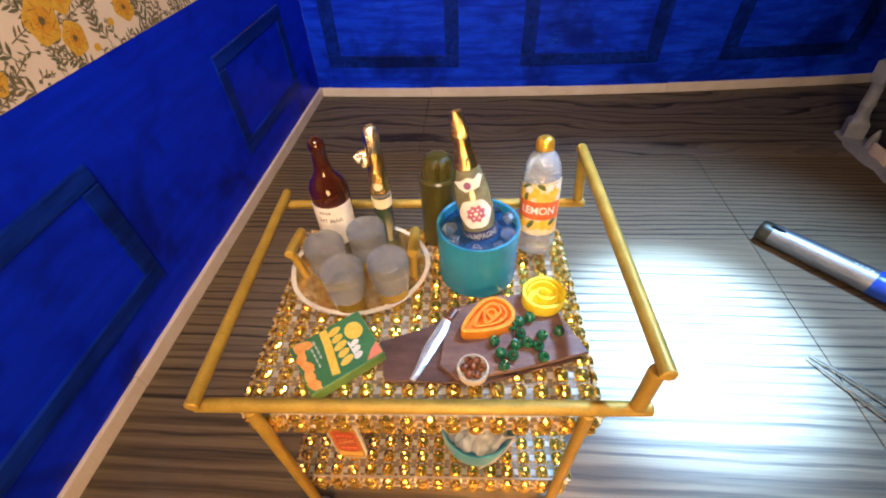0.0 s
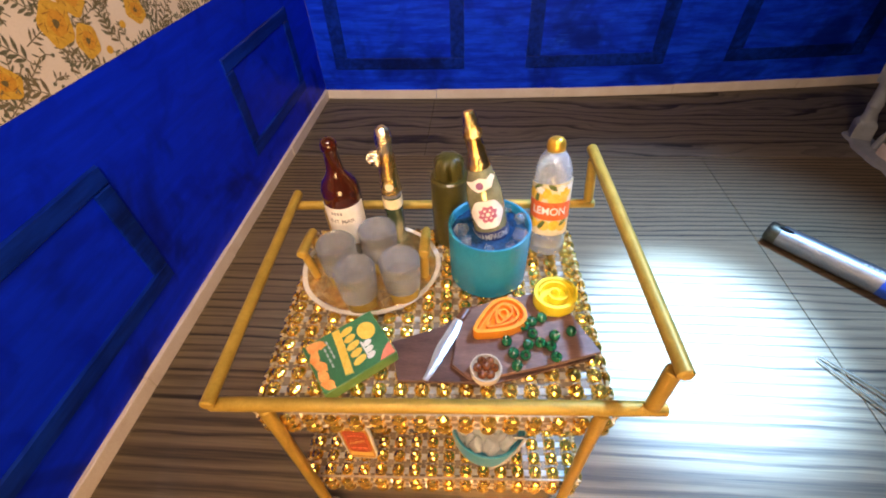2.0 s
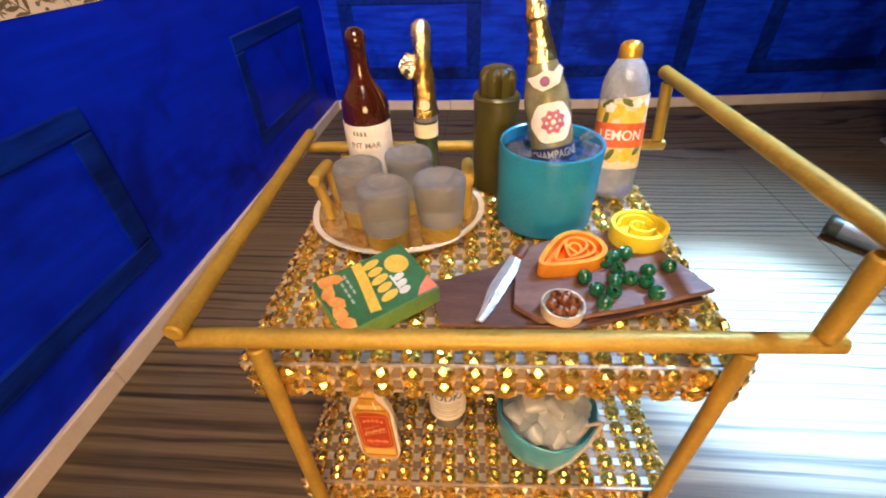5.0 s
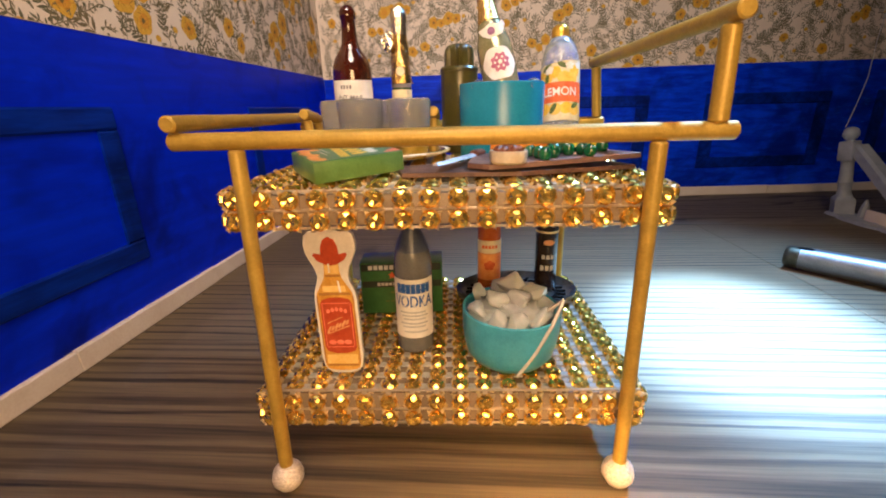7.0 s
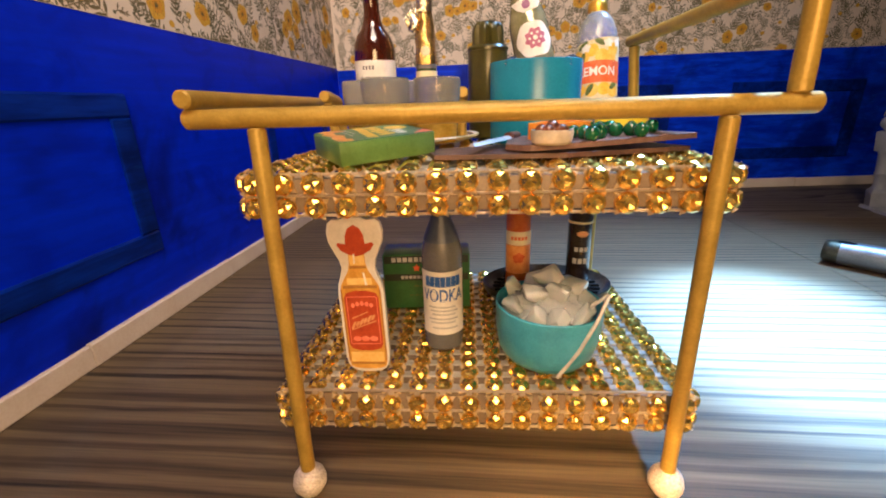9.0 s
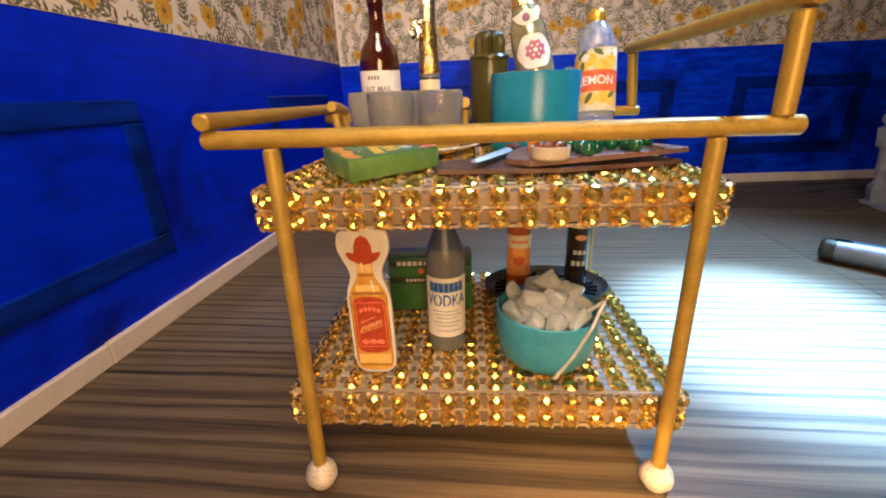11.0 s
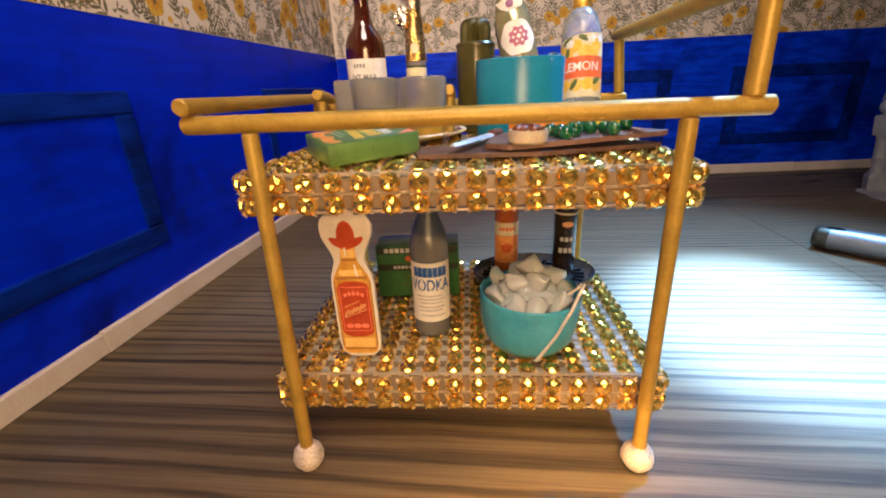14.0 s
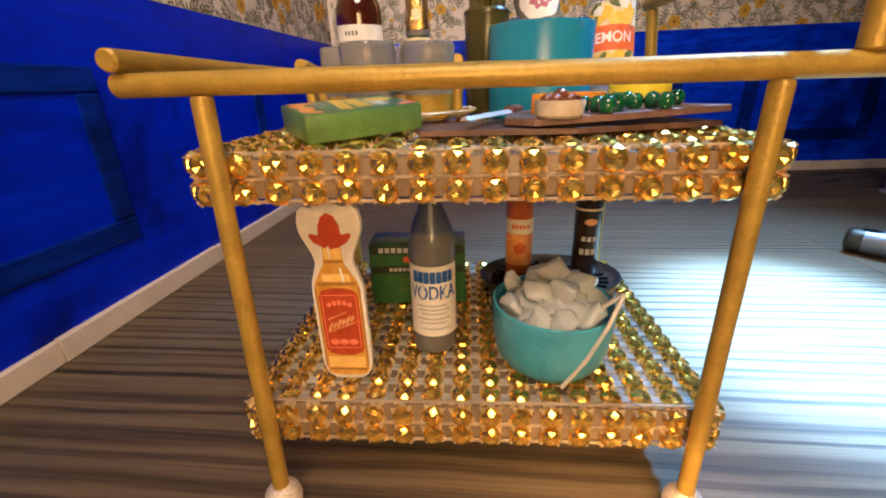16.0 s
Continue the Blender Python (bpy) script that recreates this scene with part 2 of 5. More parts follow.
def thing(name, m, label, category, group="", kind=""):
    ob = new(name)
    ob.empty_display_size = 0.01
    ob.matrix_world = m
    return tagged(ob, label, category, group, kind)


def at(u, v, z, rz=0.0, rx=0.0, ry=0.0):
    """A place on the cart, in its own millimetres; the shelves are glued on a little out of square."""
    return CART @ pose((1.024 * u + 0.016 * v - 1.2) * MM, (1.045 * v - 0.014 * u - 0.2) * MM, z * MM, rx, ry, rz)


def merge(bm, other):
    me = bpy.data.meshes.new("tmp")
    other.to_mesh(me)
    other.free()
    bm.from_mesh(me)
    bpy.data.meshes.remove(me)
    return bm


def box(x0, y0, z0, x1, y1, z1, bevel=0.3, seg=2):
    bm = bmesh.new()
    bmesh.ops.create_cube(bm, size=1)
    for v in bm.verts:
        v.co = Vector(((x0 + x1) / 2 + v.co.x * (x1 - x0), (y0 + y1) / 2 + v.co.y * (y1 - y0), (z0 + z1) / 2 + v.co.z * (z1 - z0)))
    if bevel:
        bmesh.ops.bevel(bm, geom=bm.edges[:], offset=bevel, segments=seg, affect="EDGES", profile=0.5)
    return bm


def lathe(profile, seg=36, wobble=0.0):
    """Turned shape from (radius, height) pairs; radius 0 closes it."""
    bm = bmesh.new()
    rings = []
    for r, z in profile:
        if r <= 0:
            rings.append([bm.verts.new((0, 0, z))])
        else:
            rings.append([bm.verts.new((r * (1 + wobble * noise.noise(Vector((math.cos(a) * 2, math.sin(a) * 2, z * 0.3)))) * math.cos(a), r * math.sin(a), z))
                          for a in (2 * math.pi * i / seg for i in range(seg))])
    for a, b in zip(rings, rings[1:]):
        for i in range(seg):
            j = (i + 1) % seg
            if len(a) == 1 and len(b) == 1:
                continue
            if len(a) == 1:
                bm.faces.new((a[0], b[j], b[i]))
            elif len(b) == 1:
                bm.faces.new((a[i], a[j], b[0]))
            else:
                bm.faces.new((a[i], a[j], b[j], b[i]))
    bmesh.ops.recalc_face_normals(bm, faces=bm.faces[:])
    return bm


def tube(points, radius, seg=14, taper=None, jitter=0.0):
    """Round bar along points, with softened ends."""
    pts = [Vector(p) for p in points]
    bm = bmesh.new()
    rings = []
    up = Vector((0, 0, 1))
    n = len(pts)
    stations = []
    d0, d1 = (pts[1] - pts[0]).normalized(), (pts[-1] - pts[-2]).normalized()
    stations.append((pts[0], d0, 0.78))
    stations.append((pts[0] + d0 * radius * 0.22, d0, 1.0))
    for i in range(1, n - 1):
        stations.append((pts[i], (pts[i + 1] - pts[i - 1]).normalized(), 1.0))
    stations.append((pts[-1] - d1 * radius * 0.22, d1, 1.0))
    stations.append((pts[-1], d1, 0.78))
    for k, (c, d, f) in enumerate(stations):
        side = d.cross(up)
        if side.length < 0.1:
            side = d.cross(Vector((1, 0, 0)))
        side.normalize()
        top = side.cross(d).normalized()
        r = radius * f
        if taper:
            r *= taper[0] + (taper[1] - taper[0]) * k / (len(stations) - 1)
        ring = []
        for i in range(seg):
            a = 2 * math.pi * i / seg
            q = r * (1 + jitter * noise.noise(c * 0.35 + Vector((math.cos(a), math.sin(a), 0))))
            ring.append(bm.verts.new(c + side * (q * math.cos(a)) + top * (q * math.sin(a))))
        rings.append(ring)
    for a, b in zip(rings, rings[1:]):
        for i in range(seg):
            j = (i + 1) % seg
            bm.faces.new((a[i], a[j], b[j], b[i]))
    bm.faces.new(rings[0][::-1])
    bm.faces.new(rings[-1])
    bmesh.ops.recalc_face_normals(bm, faces=bm.faces[:])
    return bm


def rod(p0, p1, radius, bow=0.0):
    a, b = Vector(p0), Vector(p1)
    pts = [a.lerp(b, i / 10) + Vector((0, 0, bow * math.sin(math.pi * i / 10))) for i in range(11)]
    return tube(pts, radius, 16, jitter=0.05)


def slab(outline, z0, z1, bevel=0.0):
    """Prism over a flat outline."""
    bm = bmesh.new()
    lo = [bm.verts.new((x, y, z0)) for x, y in outline]
    hi = [bm.verts.new((x, y, z1)) for x, y in outline]
    n = len(outline)
    bm.faces.new(lo[::-1])
    top = bm.faces.new(hi)
    for i in range(n):
        j = (i + 1) % n
        bm.faces.new((lo[i], lo[j], hi[j], hi[i]))
    bmesh.ops.recalc_face_normals(bm, faces=bm.faces[:])
    if bevel:
        bmesh.ops.bevel(bm, geom=list(top.edges), offset=bevel, segments=2, affect="EDGES", profile=0.5)
    return bm


def disc(x, y, rx, ry=None, n=20, turn=0.0, wave=0.0, lobes=5):
    ry = rx if ry is None else ry
    out = []
    for i in range(n):
        a = 2 * math.pi * i / n
        k = 1 + wave * math.cos(lobes * a)
        px, py = rx * k * math.cos(a), ry * k * math.sin(a)
        out.append((x + px * math.cos(turn) - py * math.sin(turn), y + px * math.sin(turn) + py * math.cos(turn)))
    return out


def rect(x0, y0, x1, y1, nx=1):
    xs = [x0 + (x1 - x0) * i / nx for i in range(nx + 1)]
    return [(x, y0) for x in xs] + [(x, y1) for x in xs[::-1]]


def wrapped(outlines, radius, turn=0.0):
    """Flat outlines (x across, y up) laid round an upright cylinder whose front is -y."""
    bm = bmesh.new()
    for o in outlines:
        xs = [p[0] for p in o]
        cx, cy = sum(xs) / len(o), sum(p[1] for p in o) / len(o)
        put = lambda x, y: bm.verts.new((radius * math.sin(x / radius + turn), -radius * math.cos(x / radius + turn), y))
        rings = [[put(cx + (x - cx) * f, cy + (y - cy) * f) for x, y in o] for f in (1.0, 0.82, 0.64, 0.46, 0.28, 0.1)]
        for a, b in zip(rings, rings[1:]):
            for i in range(len(o)):
                j = (i + 1) % len(o)
                bm.faces.new((a[i], a[j], b[j], b[i]))
        bm.faces.new(rings[-1])
    return bm


def wrapped_band(x0, x1, z0, z1, radius, turn=0.0, n=24, top=lambda k: 0.0, thick=0.12):
    """A paper label round a bottle, with its thickness."""
    bm = bmesh.new()
    cols = []
    for i in range(n + 1):
        a = (x0 + (x1 - x0) * i / n) / radius + turn
        hi = z1 + top(i / n)
        cols.append([bm.verts.new((r * math.sin(a), -r * math.cos(a), z)) for r, z in ((radius, z0), (radius + thick, z0), (radius + thick, hi), (radius, hi))])
    for a, b in zip(cols, cols[1:]):
        for k in range(4):
            bm.faces.new((a[k], b[k], b[(k + 1) % 4], a[(k + 1) % 4]))
    bm.faces.new(cols[0][::-1])
    bm.faces.new(cols[-1])
    bmesh.ops.recalc_face_normals(bm, faces=bm.faces[:])
    return bm


def letters(text, size, squeeze=1.0):
    """The built-in font's letters as a flat bmesh, centred, x across and y up."""
    cu = bpy.data.curves.new("text", "FONT")
    cu.body, cu.size, cu.align_x, cu.align_y, cu.offset = text, size, "CENTER", "CENTER", size * 0.02
    ob = new("text", cu)
    bpy.context.view_layer.update()
    me = bpy.data.meshes.new_from_object(ob.evaluated_get(bpy.context.evaluated_depsgraph_get()))
    bm = bmesh.new()
    bm.from_mesh(me)
    bpy.data.objects.remove(ob)
    bpy.data.curves.remove(cu)
    bpy.data.meshes.remove(me)
    for v in bm.verts:
        v.co.x *= squeeze
    return bm


def bend(bm, radius, z, turn=0.0):
    for v in bm.verts:
        a = v.co.x / radius + turn
        v.co = Vector((radius * math.sin(a), -radius * math.cos(a), z + v.co.y))
    return bm


def flat(outlines, z):
    bm = bmesh.new()
    for o in outlines:
        bm.faces.new([bm.verts.new((x, y, z)) for x, y in o])
    bmesh.ops.recalc_face_normals(bm, faces=bm.faces[:])
    for f in bm.faces:
        if f.normal.z < 0:
            f.normal_flip()
    return bm


# ---- the room: walls ----
def back_y(x):
    d = x + 166.0
    return 461.0 + 0.010 * d + 0.000148 * d * d


def left_at(s, z, out):
    """The side wall runs slightly out of square."""
    return (-150.0 - 0.0470 * (s - 117.0) + out, s + 0.0494 * out, z)


def back_at(s, z, out):
    """The paper's edge climbs a little to the right."""
    rise = 0.011 * (s + 150.0) * min(1.0, max(0.0, (z - 112.0) / 20.0))
    return (s, back_y(s) - out, z + rise)


def strip(place, s0, s1, z0, z1, out0, out1, n=8, round_=0.0):
    """A bar on a wall, following its bow, from out0 to out1 in front of it."""
    bm = bmesh.new()
    cols = []
    r = round_
    for i in range(n + 1):
        s = s0 + (s1 - s0) * i / n
        prof = [(z0, out0), (z0, out1 - r), (z0 + r, out1), (z1 - r, out1), (z1, out1 - r), (z1, out0)]
        cols.append([bm.verts.new(place(s, z, o)) for z, o in prof])
    for a, b in zip(cols, cols[1:]):
        for k in range(6):
            bm.faces.new((a[k], b[k], b[(k + 1) % 6], a[(k + 1) % 6]))
    bm.faces.new(cols[0][::-1])
    bm.faces.new(cols[-1])
    bmesh.ops.remove_doubles(bm, verts=bm.verts[:], dist=0.0005)
    bmesh.ops.recalc_face_normals(bm, faces=bm.faces[:])
    return bm


ID = Matrix.Identity(4)
BORDER_L, BORDER_B, WALL_TOP = 135.3, 133.4, 340.0
wall_left = thing("wall_left", ID, "deep blue painted wainscot wall with floral wallpaper above", "wall", kind="structure")
wall_back = thing("wall_back", ID, "blue panelled wall with cream floral wallpaper above", "wall", kind="structure")
part("backing_board", strip(left_at, -380, 461, -3, WALL_TOP, -5, -0.6, 2), M_OUTER, wall_left)
part("backing_board", strip(back_at, -172, 560, -3, WALL_TOP, -5, -0.6, 24), M_OUTER, wall_back)
part("wainscot", strip(left_at, -380, 461, -1, BORDER_L, -0.6, 0.0, 4), M_BLUE_L, wall_left, "brushed ultramarine blue paint")
part("wainscot", strip(back_at, -166, 560, -1, BORDER_B, -0.6, 0.0, 30), M_BLUE_B, wall_back, "streaky ultramarine blue paint")
part("wallpaper", strip(left_at, -380, 461, BORDER_L, WALL_TOP, -0.6, 0.25, 4), M_PAPER, wall_left, "cream paper printed with ochre flowers")
part("wallpaper", strip(back_at, -166, 560, BORDER_B, WALL_TOP, -0.6, 0.25, 30), M_PAPER, wall_back, "cream paper printed with ochre flowers")


def panel(parent, place, s0, s1, z0, z1, w=10.0, side=10.0):
    for a, b, c, d in ((s0, s1, z0, z0 + w), (s0, s1, z1 - w, z1), (s0, s0 + side, z0 + w, z1 - w), (s1 - side, s1, z0 + w, z1 - w)):
        part("moulding", strip(place, a, b, c, d, -0.2, 1.3, 6, 0.9), M_NAVY, parent, "dark navy painted strip")


for s0, s1 in ((-196, -78), (46, 166), (288, 408)):
    panel(wall_left, left_at, s0, s1, 33, 105, 10.0, 10.0)
for s0, s1 in ((-149, -14), (48, 184), (244, 379), (430, 545)):
    panel(wall_back, back_at, s0, s1, 31, 109, 11.5, 13.5)

baseboard_left = thing("baseboard", ID, "pale wooden craft sticks along the blue wall", "baseboard", kind="structure")
baseboard_back = thing("baseboard", ID, "pale wooden craft sticks along the back wall", "baseboard", kind="structure")
for k, (s0, s1) in enumerate(((-226, -112), (-111.5, 1.5), (2, 115.4), (116, 213.4), (214, 339.6), (340.4, 459))):
    part("stick", strip(left_at, s0, s1, 0, 9.6 + 0.4 * (k % 2), 0, 2.2 + 0.3 * (k % 2), 2, 0.5), M_STICK, baseboard_left)
for k, (s0, s1) in enumerate(((-163.5, -44.4), (-43.8, 79.8), (80.2, 201.8), (202.4, 329.6), (330.3, 449), (449.6, 555))):
    part("stick", strip(back_at, s0, s1, 0, 9.2 + 0.5 * (k % 2), 0, 2.2 + 0.3 * ((k + 1) % 2), 3, 0.5), M_STICK, baseboard_back)


def wallpaper_print(parent, place, s0, s1, border, seed, bloom, slim, pitch, extra, blooms=()):
    """Printed sprigs, leaves and flowers, as flat ink shapes on the paper."""
    rng = random.Random(seed)
    sets = {k: bmesh.new() for k in ("leaf", "stem", "petal", "glow", "core", "line")}
    top = 262.0

    def ink(kind, pts, lift):
        floor_z, cut = border + 0.2, []
        for (sa, za), (sb, zb) in zip(pts, pts[1:] + pts[:1]):
            if za >= floor_z:
                cut.append((sa, za))
            if (za - floor_z) * (zb - floor_z) < 0:
                f = (floor_z - za) / (zb - za)
                cut.append((sa + f * (sb - sa), floor_z))
        pts = cut
        if len(pts) < 3 or max(z for _, z in pts) > top + 20 or min(s for s, _ in pts) < s0 or max(s for s, _ in pts) > s1:
            return
        bm = sets[kind]
        jog = rng.uniform(0.0, 0.05)
        bm.faces.new([bm.verts.new(place(s, z, 0.25 + lift + jog)) for s, z in pts])

    def leaf(x, z, a, ln, wd, kind="leaf"):
        ca, sa = math.cos(a), math.sin(a)
        prof = ((0, 0), (0.25, 0.7), (0.55, 1.0), (0.8, 0.6), (1, 0), (0.8, -0.6), (0.55, -1.0), (0.25, -0.7))
        ink(kind, [(x + ca * ln * p - sa * wd * slim * q, z + sa * ln * p + ca * wd * slim * q) for p, q in prof], 0.06)

    def sprig(x, z, a, ln, n, ll, lw, curl, kind):
        px, pz = x, z
        step = ln / n
        for i in range(n):
            a += curl / n
            nx, nz = px + step * math.cos(a), pz + step * math.sin(a)
            h = 0.22
            ink("stem", [(px - h * math.sin(a), pz + h * math.cos(a)), (nx - h * math.sin(a), nz + h * math.cos(a)), (nx + h * math.sin(a), nz - h * math.cos(a)), (px + h * math.sin(a), pz - h * math.cos(a))], 0.05)
            k = 1 - 0.55 * i / n
            for side in (1, -1):
                leaf(nx, nz, a + side * (0.75 + 0.2 * rng.random()), ll * k * (0.8 + 0.4 * rng.random()), lw * k, kind)
            px, pz = nx, nz
        leaf(px, pz, a, ll * 0.7, lw * 0.7, kind)

    def stroke(kind, x, z, a, ln, wd, lift):
        ink(kind, disc(x, z, ln, wd, 6, a), lift)

    def flower(x, z, r):
        ph = rng.random() * 6
        ink("petal", disc(x, z, r, 0.86 * r, 30, ph, 0.07, 5), 0.10 + rng.uniform(0, 0.03))
        ink("glow", disc(x + 0.08 * r, z, 0.55 * r, 0.48 * r, 20, ph, 0.08, 5), 0.155)
        ink("core", disc(x, z, 0.20 * r, 0.17 * r, 9, ph, 0.15, 3), 0.18)
        for i in range(5):
            a = ph + i * 2 * math.pi / 5
            stroke("line", x + 0.60 * r * math.cos(a + 0.3), z + 0.52 * r * math.sin(a + 0.3), a + 1.5, 0.27 * r, 0.022 * r, 0.175)
            stroke("line", x + 0.78 * r * math.cos(a), z + 0.68 * r * math.sin(a), a + 0.35, 0.17 * r, 0.02 * r, 0.177)
        for i in range(8):
            a = ph + i * 0.785
            stroke("line", x + 0.30 * r * math.cos(a), z + 0.26 * r * math.sin(a), a, 0.10 * r, 0.02 * r, 0.179)

    s = s0 + 8
    col = 0
    while s < s1:
        z = border - 7 + (col % 2) * 7
        row = 0
        while z < top:
            x, y = s + rng.uniform(-3, 3), z + rng.uniform(-3, 3)
            k = (col * 2 + row * 3) % 5
            if k == 0:
                r = rng.uniform(0.85, 1.15) * bloom
                sprig(x, y, rng.uniform(0.3, 2.8), 20, 6, 5.5, 1.1, rng.uniform(-1, 1), "stem")
                if (blooms and y > border + 24) or (not blooms and rng.random() < 0.55):
                    flower(x, y, r)
                if rng.random() < 0.6 and y > border + 24:
                    flower(x + rng.uniform(1.3, 1.6) * bloom, y + rng.uniform(-0.8, 0.5) * bloom, r * 0.8)
            elif k in (1, 3):
                sprig(x, y - 5, rng.uniform(0.6, 2.5), 20, 7, 6.0, 1.05, rng.uniform(-1.2, 1.2), "leaf")
                sprig(x + 2, y + 1, rng.uniform(-0.6, 0.6), 14, 5, 4.4, 0.7, rng.uniform(-1, 1), "stem")
            elif k == 2:
                for q in range(4):
                    a, px, pz = 0.6 + q * 0.55, x, y - 4
                    for _ in range(5):
                        a += rng.uniform(-0.3, 0.35)
                        stroke("stem", px + 1.4 * math.cos(a), pz + 1.4 * math.sin(a), a, 1.6, 0.22, 0.06)
                        px, pz = px + 2.8 * math.cos(a), pz + 2.8 * math.sin(a)
                        if rng.random() < 0.75:
                            s_ = rng.choice((-1, 1))
                            leaf(px, pz, a + s_ * 0.9, rng.uniform(2.4, 4.2), 0.7, "stem")
                    ink("leaf", disc(px, pz, 0.85, 0.75, 9), 0.07)
            else:
                sprig(x, y - 4, rng.uniform(0.8, 2.3), 18, 6, 5.6, 0.9, rng.uniform(-1, 1), "stem")
                sprig(x - 4, y, rng.uniform(1.5, 3), 14, 6, 5.0, 0.95, rng.uniform(-1, 1), "leaf")
                ink("petal", disc(x + 6, y + 4, 2.0, 1.7, 10), 0.09)
            for q in range(extra):
                a = rng.uniform(0, 6.28)
                bx, bz = x + rng.uniform(-7, 7), y + rng.uniform(-6, 6)
                sprig(bx, bz, a, rng.uniform(6, 10), 3, 3.4, 0.6, rng.uniform(-1.5, 1.5), "stem" if q else "leaf")
                ink("leaf", disc(bx, bz, 0.9, 0.8, 8), 0.07)
            z += pitch
            row += 1
        s += pitch
        col += 1
    for bs, bz, br in blooms:
        flower(bs, bz, br)
    for kind, mt in (("leaf", M_LEAF), ("stem", M_STEM), ("petal", M_PETAL), ("glow", M_GLOW), ("core", M_CORE), ("line", M_LINE)):
        part({"leaf": "leaf_print", "stem": "stem_print", "petal": "flower_print", "glow": "inner_petal_print", "core": "flower_centre_print", "line": "petal_line_print"}[kind], sets[kind], mt, parent, smooth=False, kind="stuff")


wallpaper_print(wall_left, left_at, -60, 459, BORDER_L, 3, 8.2, 0.80, 15.0, 2,
                ((190, 155.3, 8.8), (200, 145.6, 6.8), (236, 148, 6.6), (280, 155.5, 6.5), (293, 146.2, 5.8), (343, 155.8, 6.2), (351, 146.5, 5.5), (156, 145.6, 6.6), (140, 160.6, 8.2)))
wallpaper_print(wall_back, back_at, -164, 500, BORDER_B, 8, 5.8, 0.55, 12.5, 1)

# plain surroundings that close the place
outer_room = thing("outer_room", ID, "plain dim room around the model house", "room", kind="structure")
bm = box(-420, -470, -40, 680, 680, 1000, 0)
bmesh.ops.reverse_faces(bm, faces=bm.faces[:])
part("outer_wall", bm, M_OUTER, outer_room, smooth=False)


# ---- bar cart ----
def gem_mesh():
    """A faceted stone with a shallow dip, in a cup with four claws; its axis is z."""
    bm = bmesh.new()
    rings = []
    for r, z, ph in ((1.95, 0.0, 0), (2.28, 0.6, 0), (1.88, 1.42, 0.39), (1.05, 1.86, 0)):
        rings.append([bm.verts.new((r * math.cos(ph + math.pi * i / 4), r * math.sin(ph + math.pi * i / 4), z)) for i in range(8)])
    for k, (a, b) in enumerate(zip(rings, rings[1:])):
        for i in range(8):
            j = (i + 1) % 8
            if k == 0:
                bm.faces.new((a[i], a[j], b[j], b[i]))
            elif k == 1:
                bm.faces.new((a[i], a[j], b[i]))
                bm.faces.new((a[j], b[j], b[i]))
            else:
                bm.faces.new((a[i], b[j], b[i]))
                bm.faces.new((a[i], a[j], b[j]))
    mid = bm.verts.new((0, 0, 1.48))
    for i in range(8):
        bm.faces.new((rings[-1][i], rings[-1][(i + 1) % 8], mid))
    for q in range(4):
        a = math.pi / 4 + q * math.pi / 2
        c = Vector((2.5 * math.cos(a), 2.4 * math.sin(a), 0))
        base = [bm.verts.new(c + Vector((0.75 * math.cos(a + k * 2.09), 0.75 * math.sin(a + k * 2.09), 0))) for k in range(3)]
        tip = bm.verts.new(c * 0.95 + Vector((0, 0, 1.35)))
        for k in range(3):
            bm.faces.new((base[k], base[(k + 1) % 3], tip)).material_index = 1
    bmesh.ops.recalc_face_normals(bm, faces=bm.faces[:])
    return bm


bm = gem_mesh()
bmesh.ops.scale(bm, vec=(1.10 * MM, 1.10 * MM, 1.10 * MM), verts=bm.verts)
GEM = bpy.data.meshes.new("gem")
bm.to_mesh(GEM)
GEM.materials.append(M_GEM)
GEM.materials.append(M_CLAW)
GEM_BM = bm

cart = thing("bar_cart", CART, "miniature gold bar cart with two rhinestone-covered shelves", "bar cart")
PITCH_U, PITCH_V = 6.56, 5.25
rng = random.Random(5)


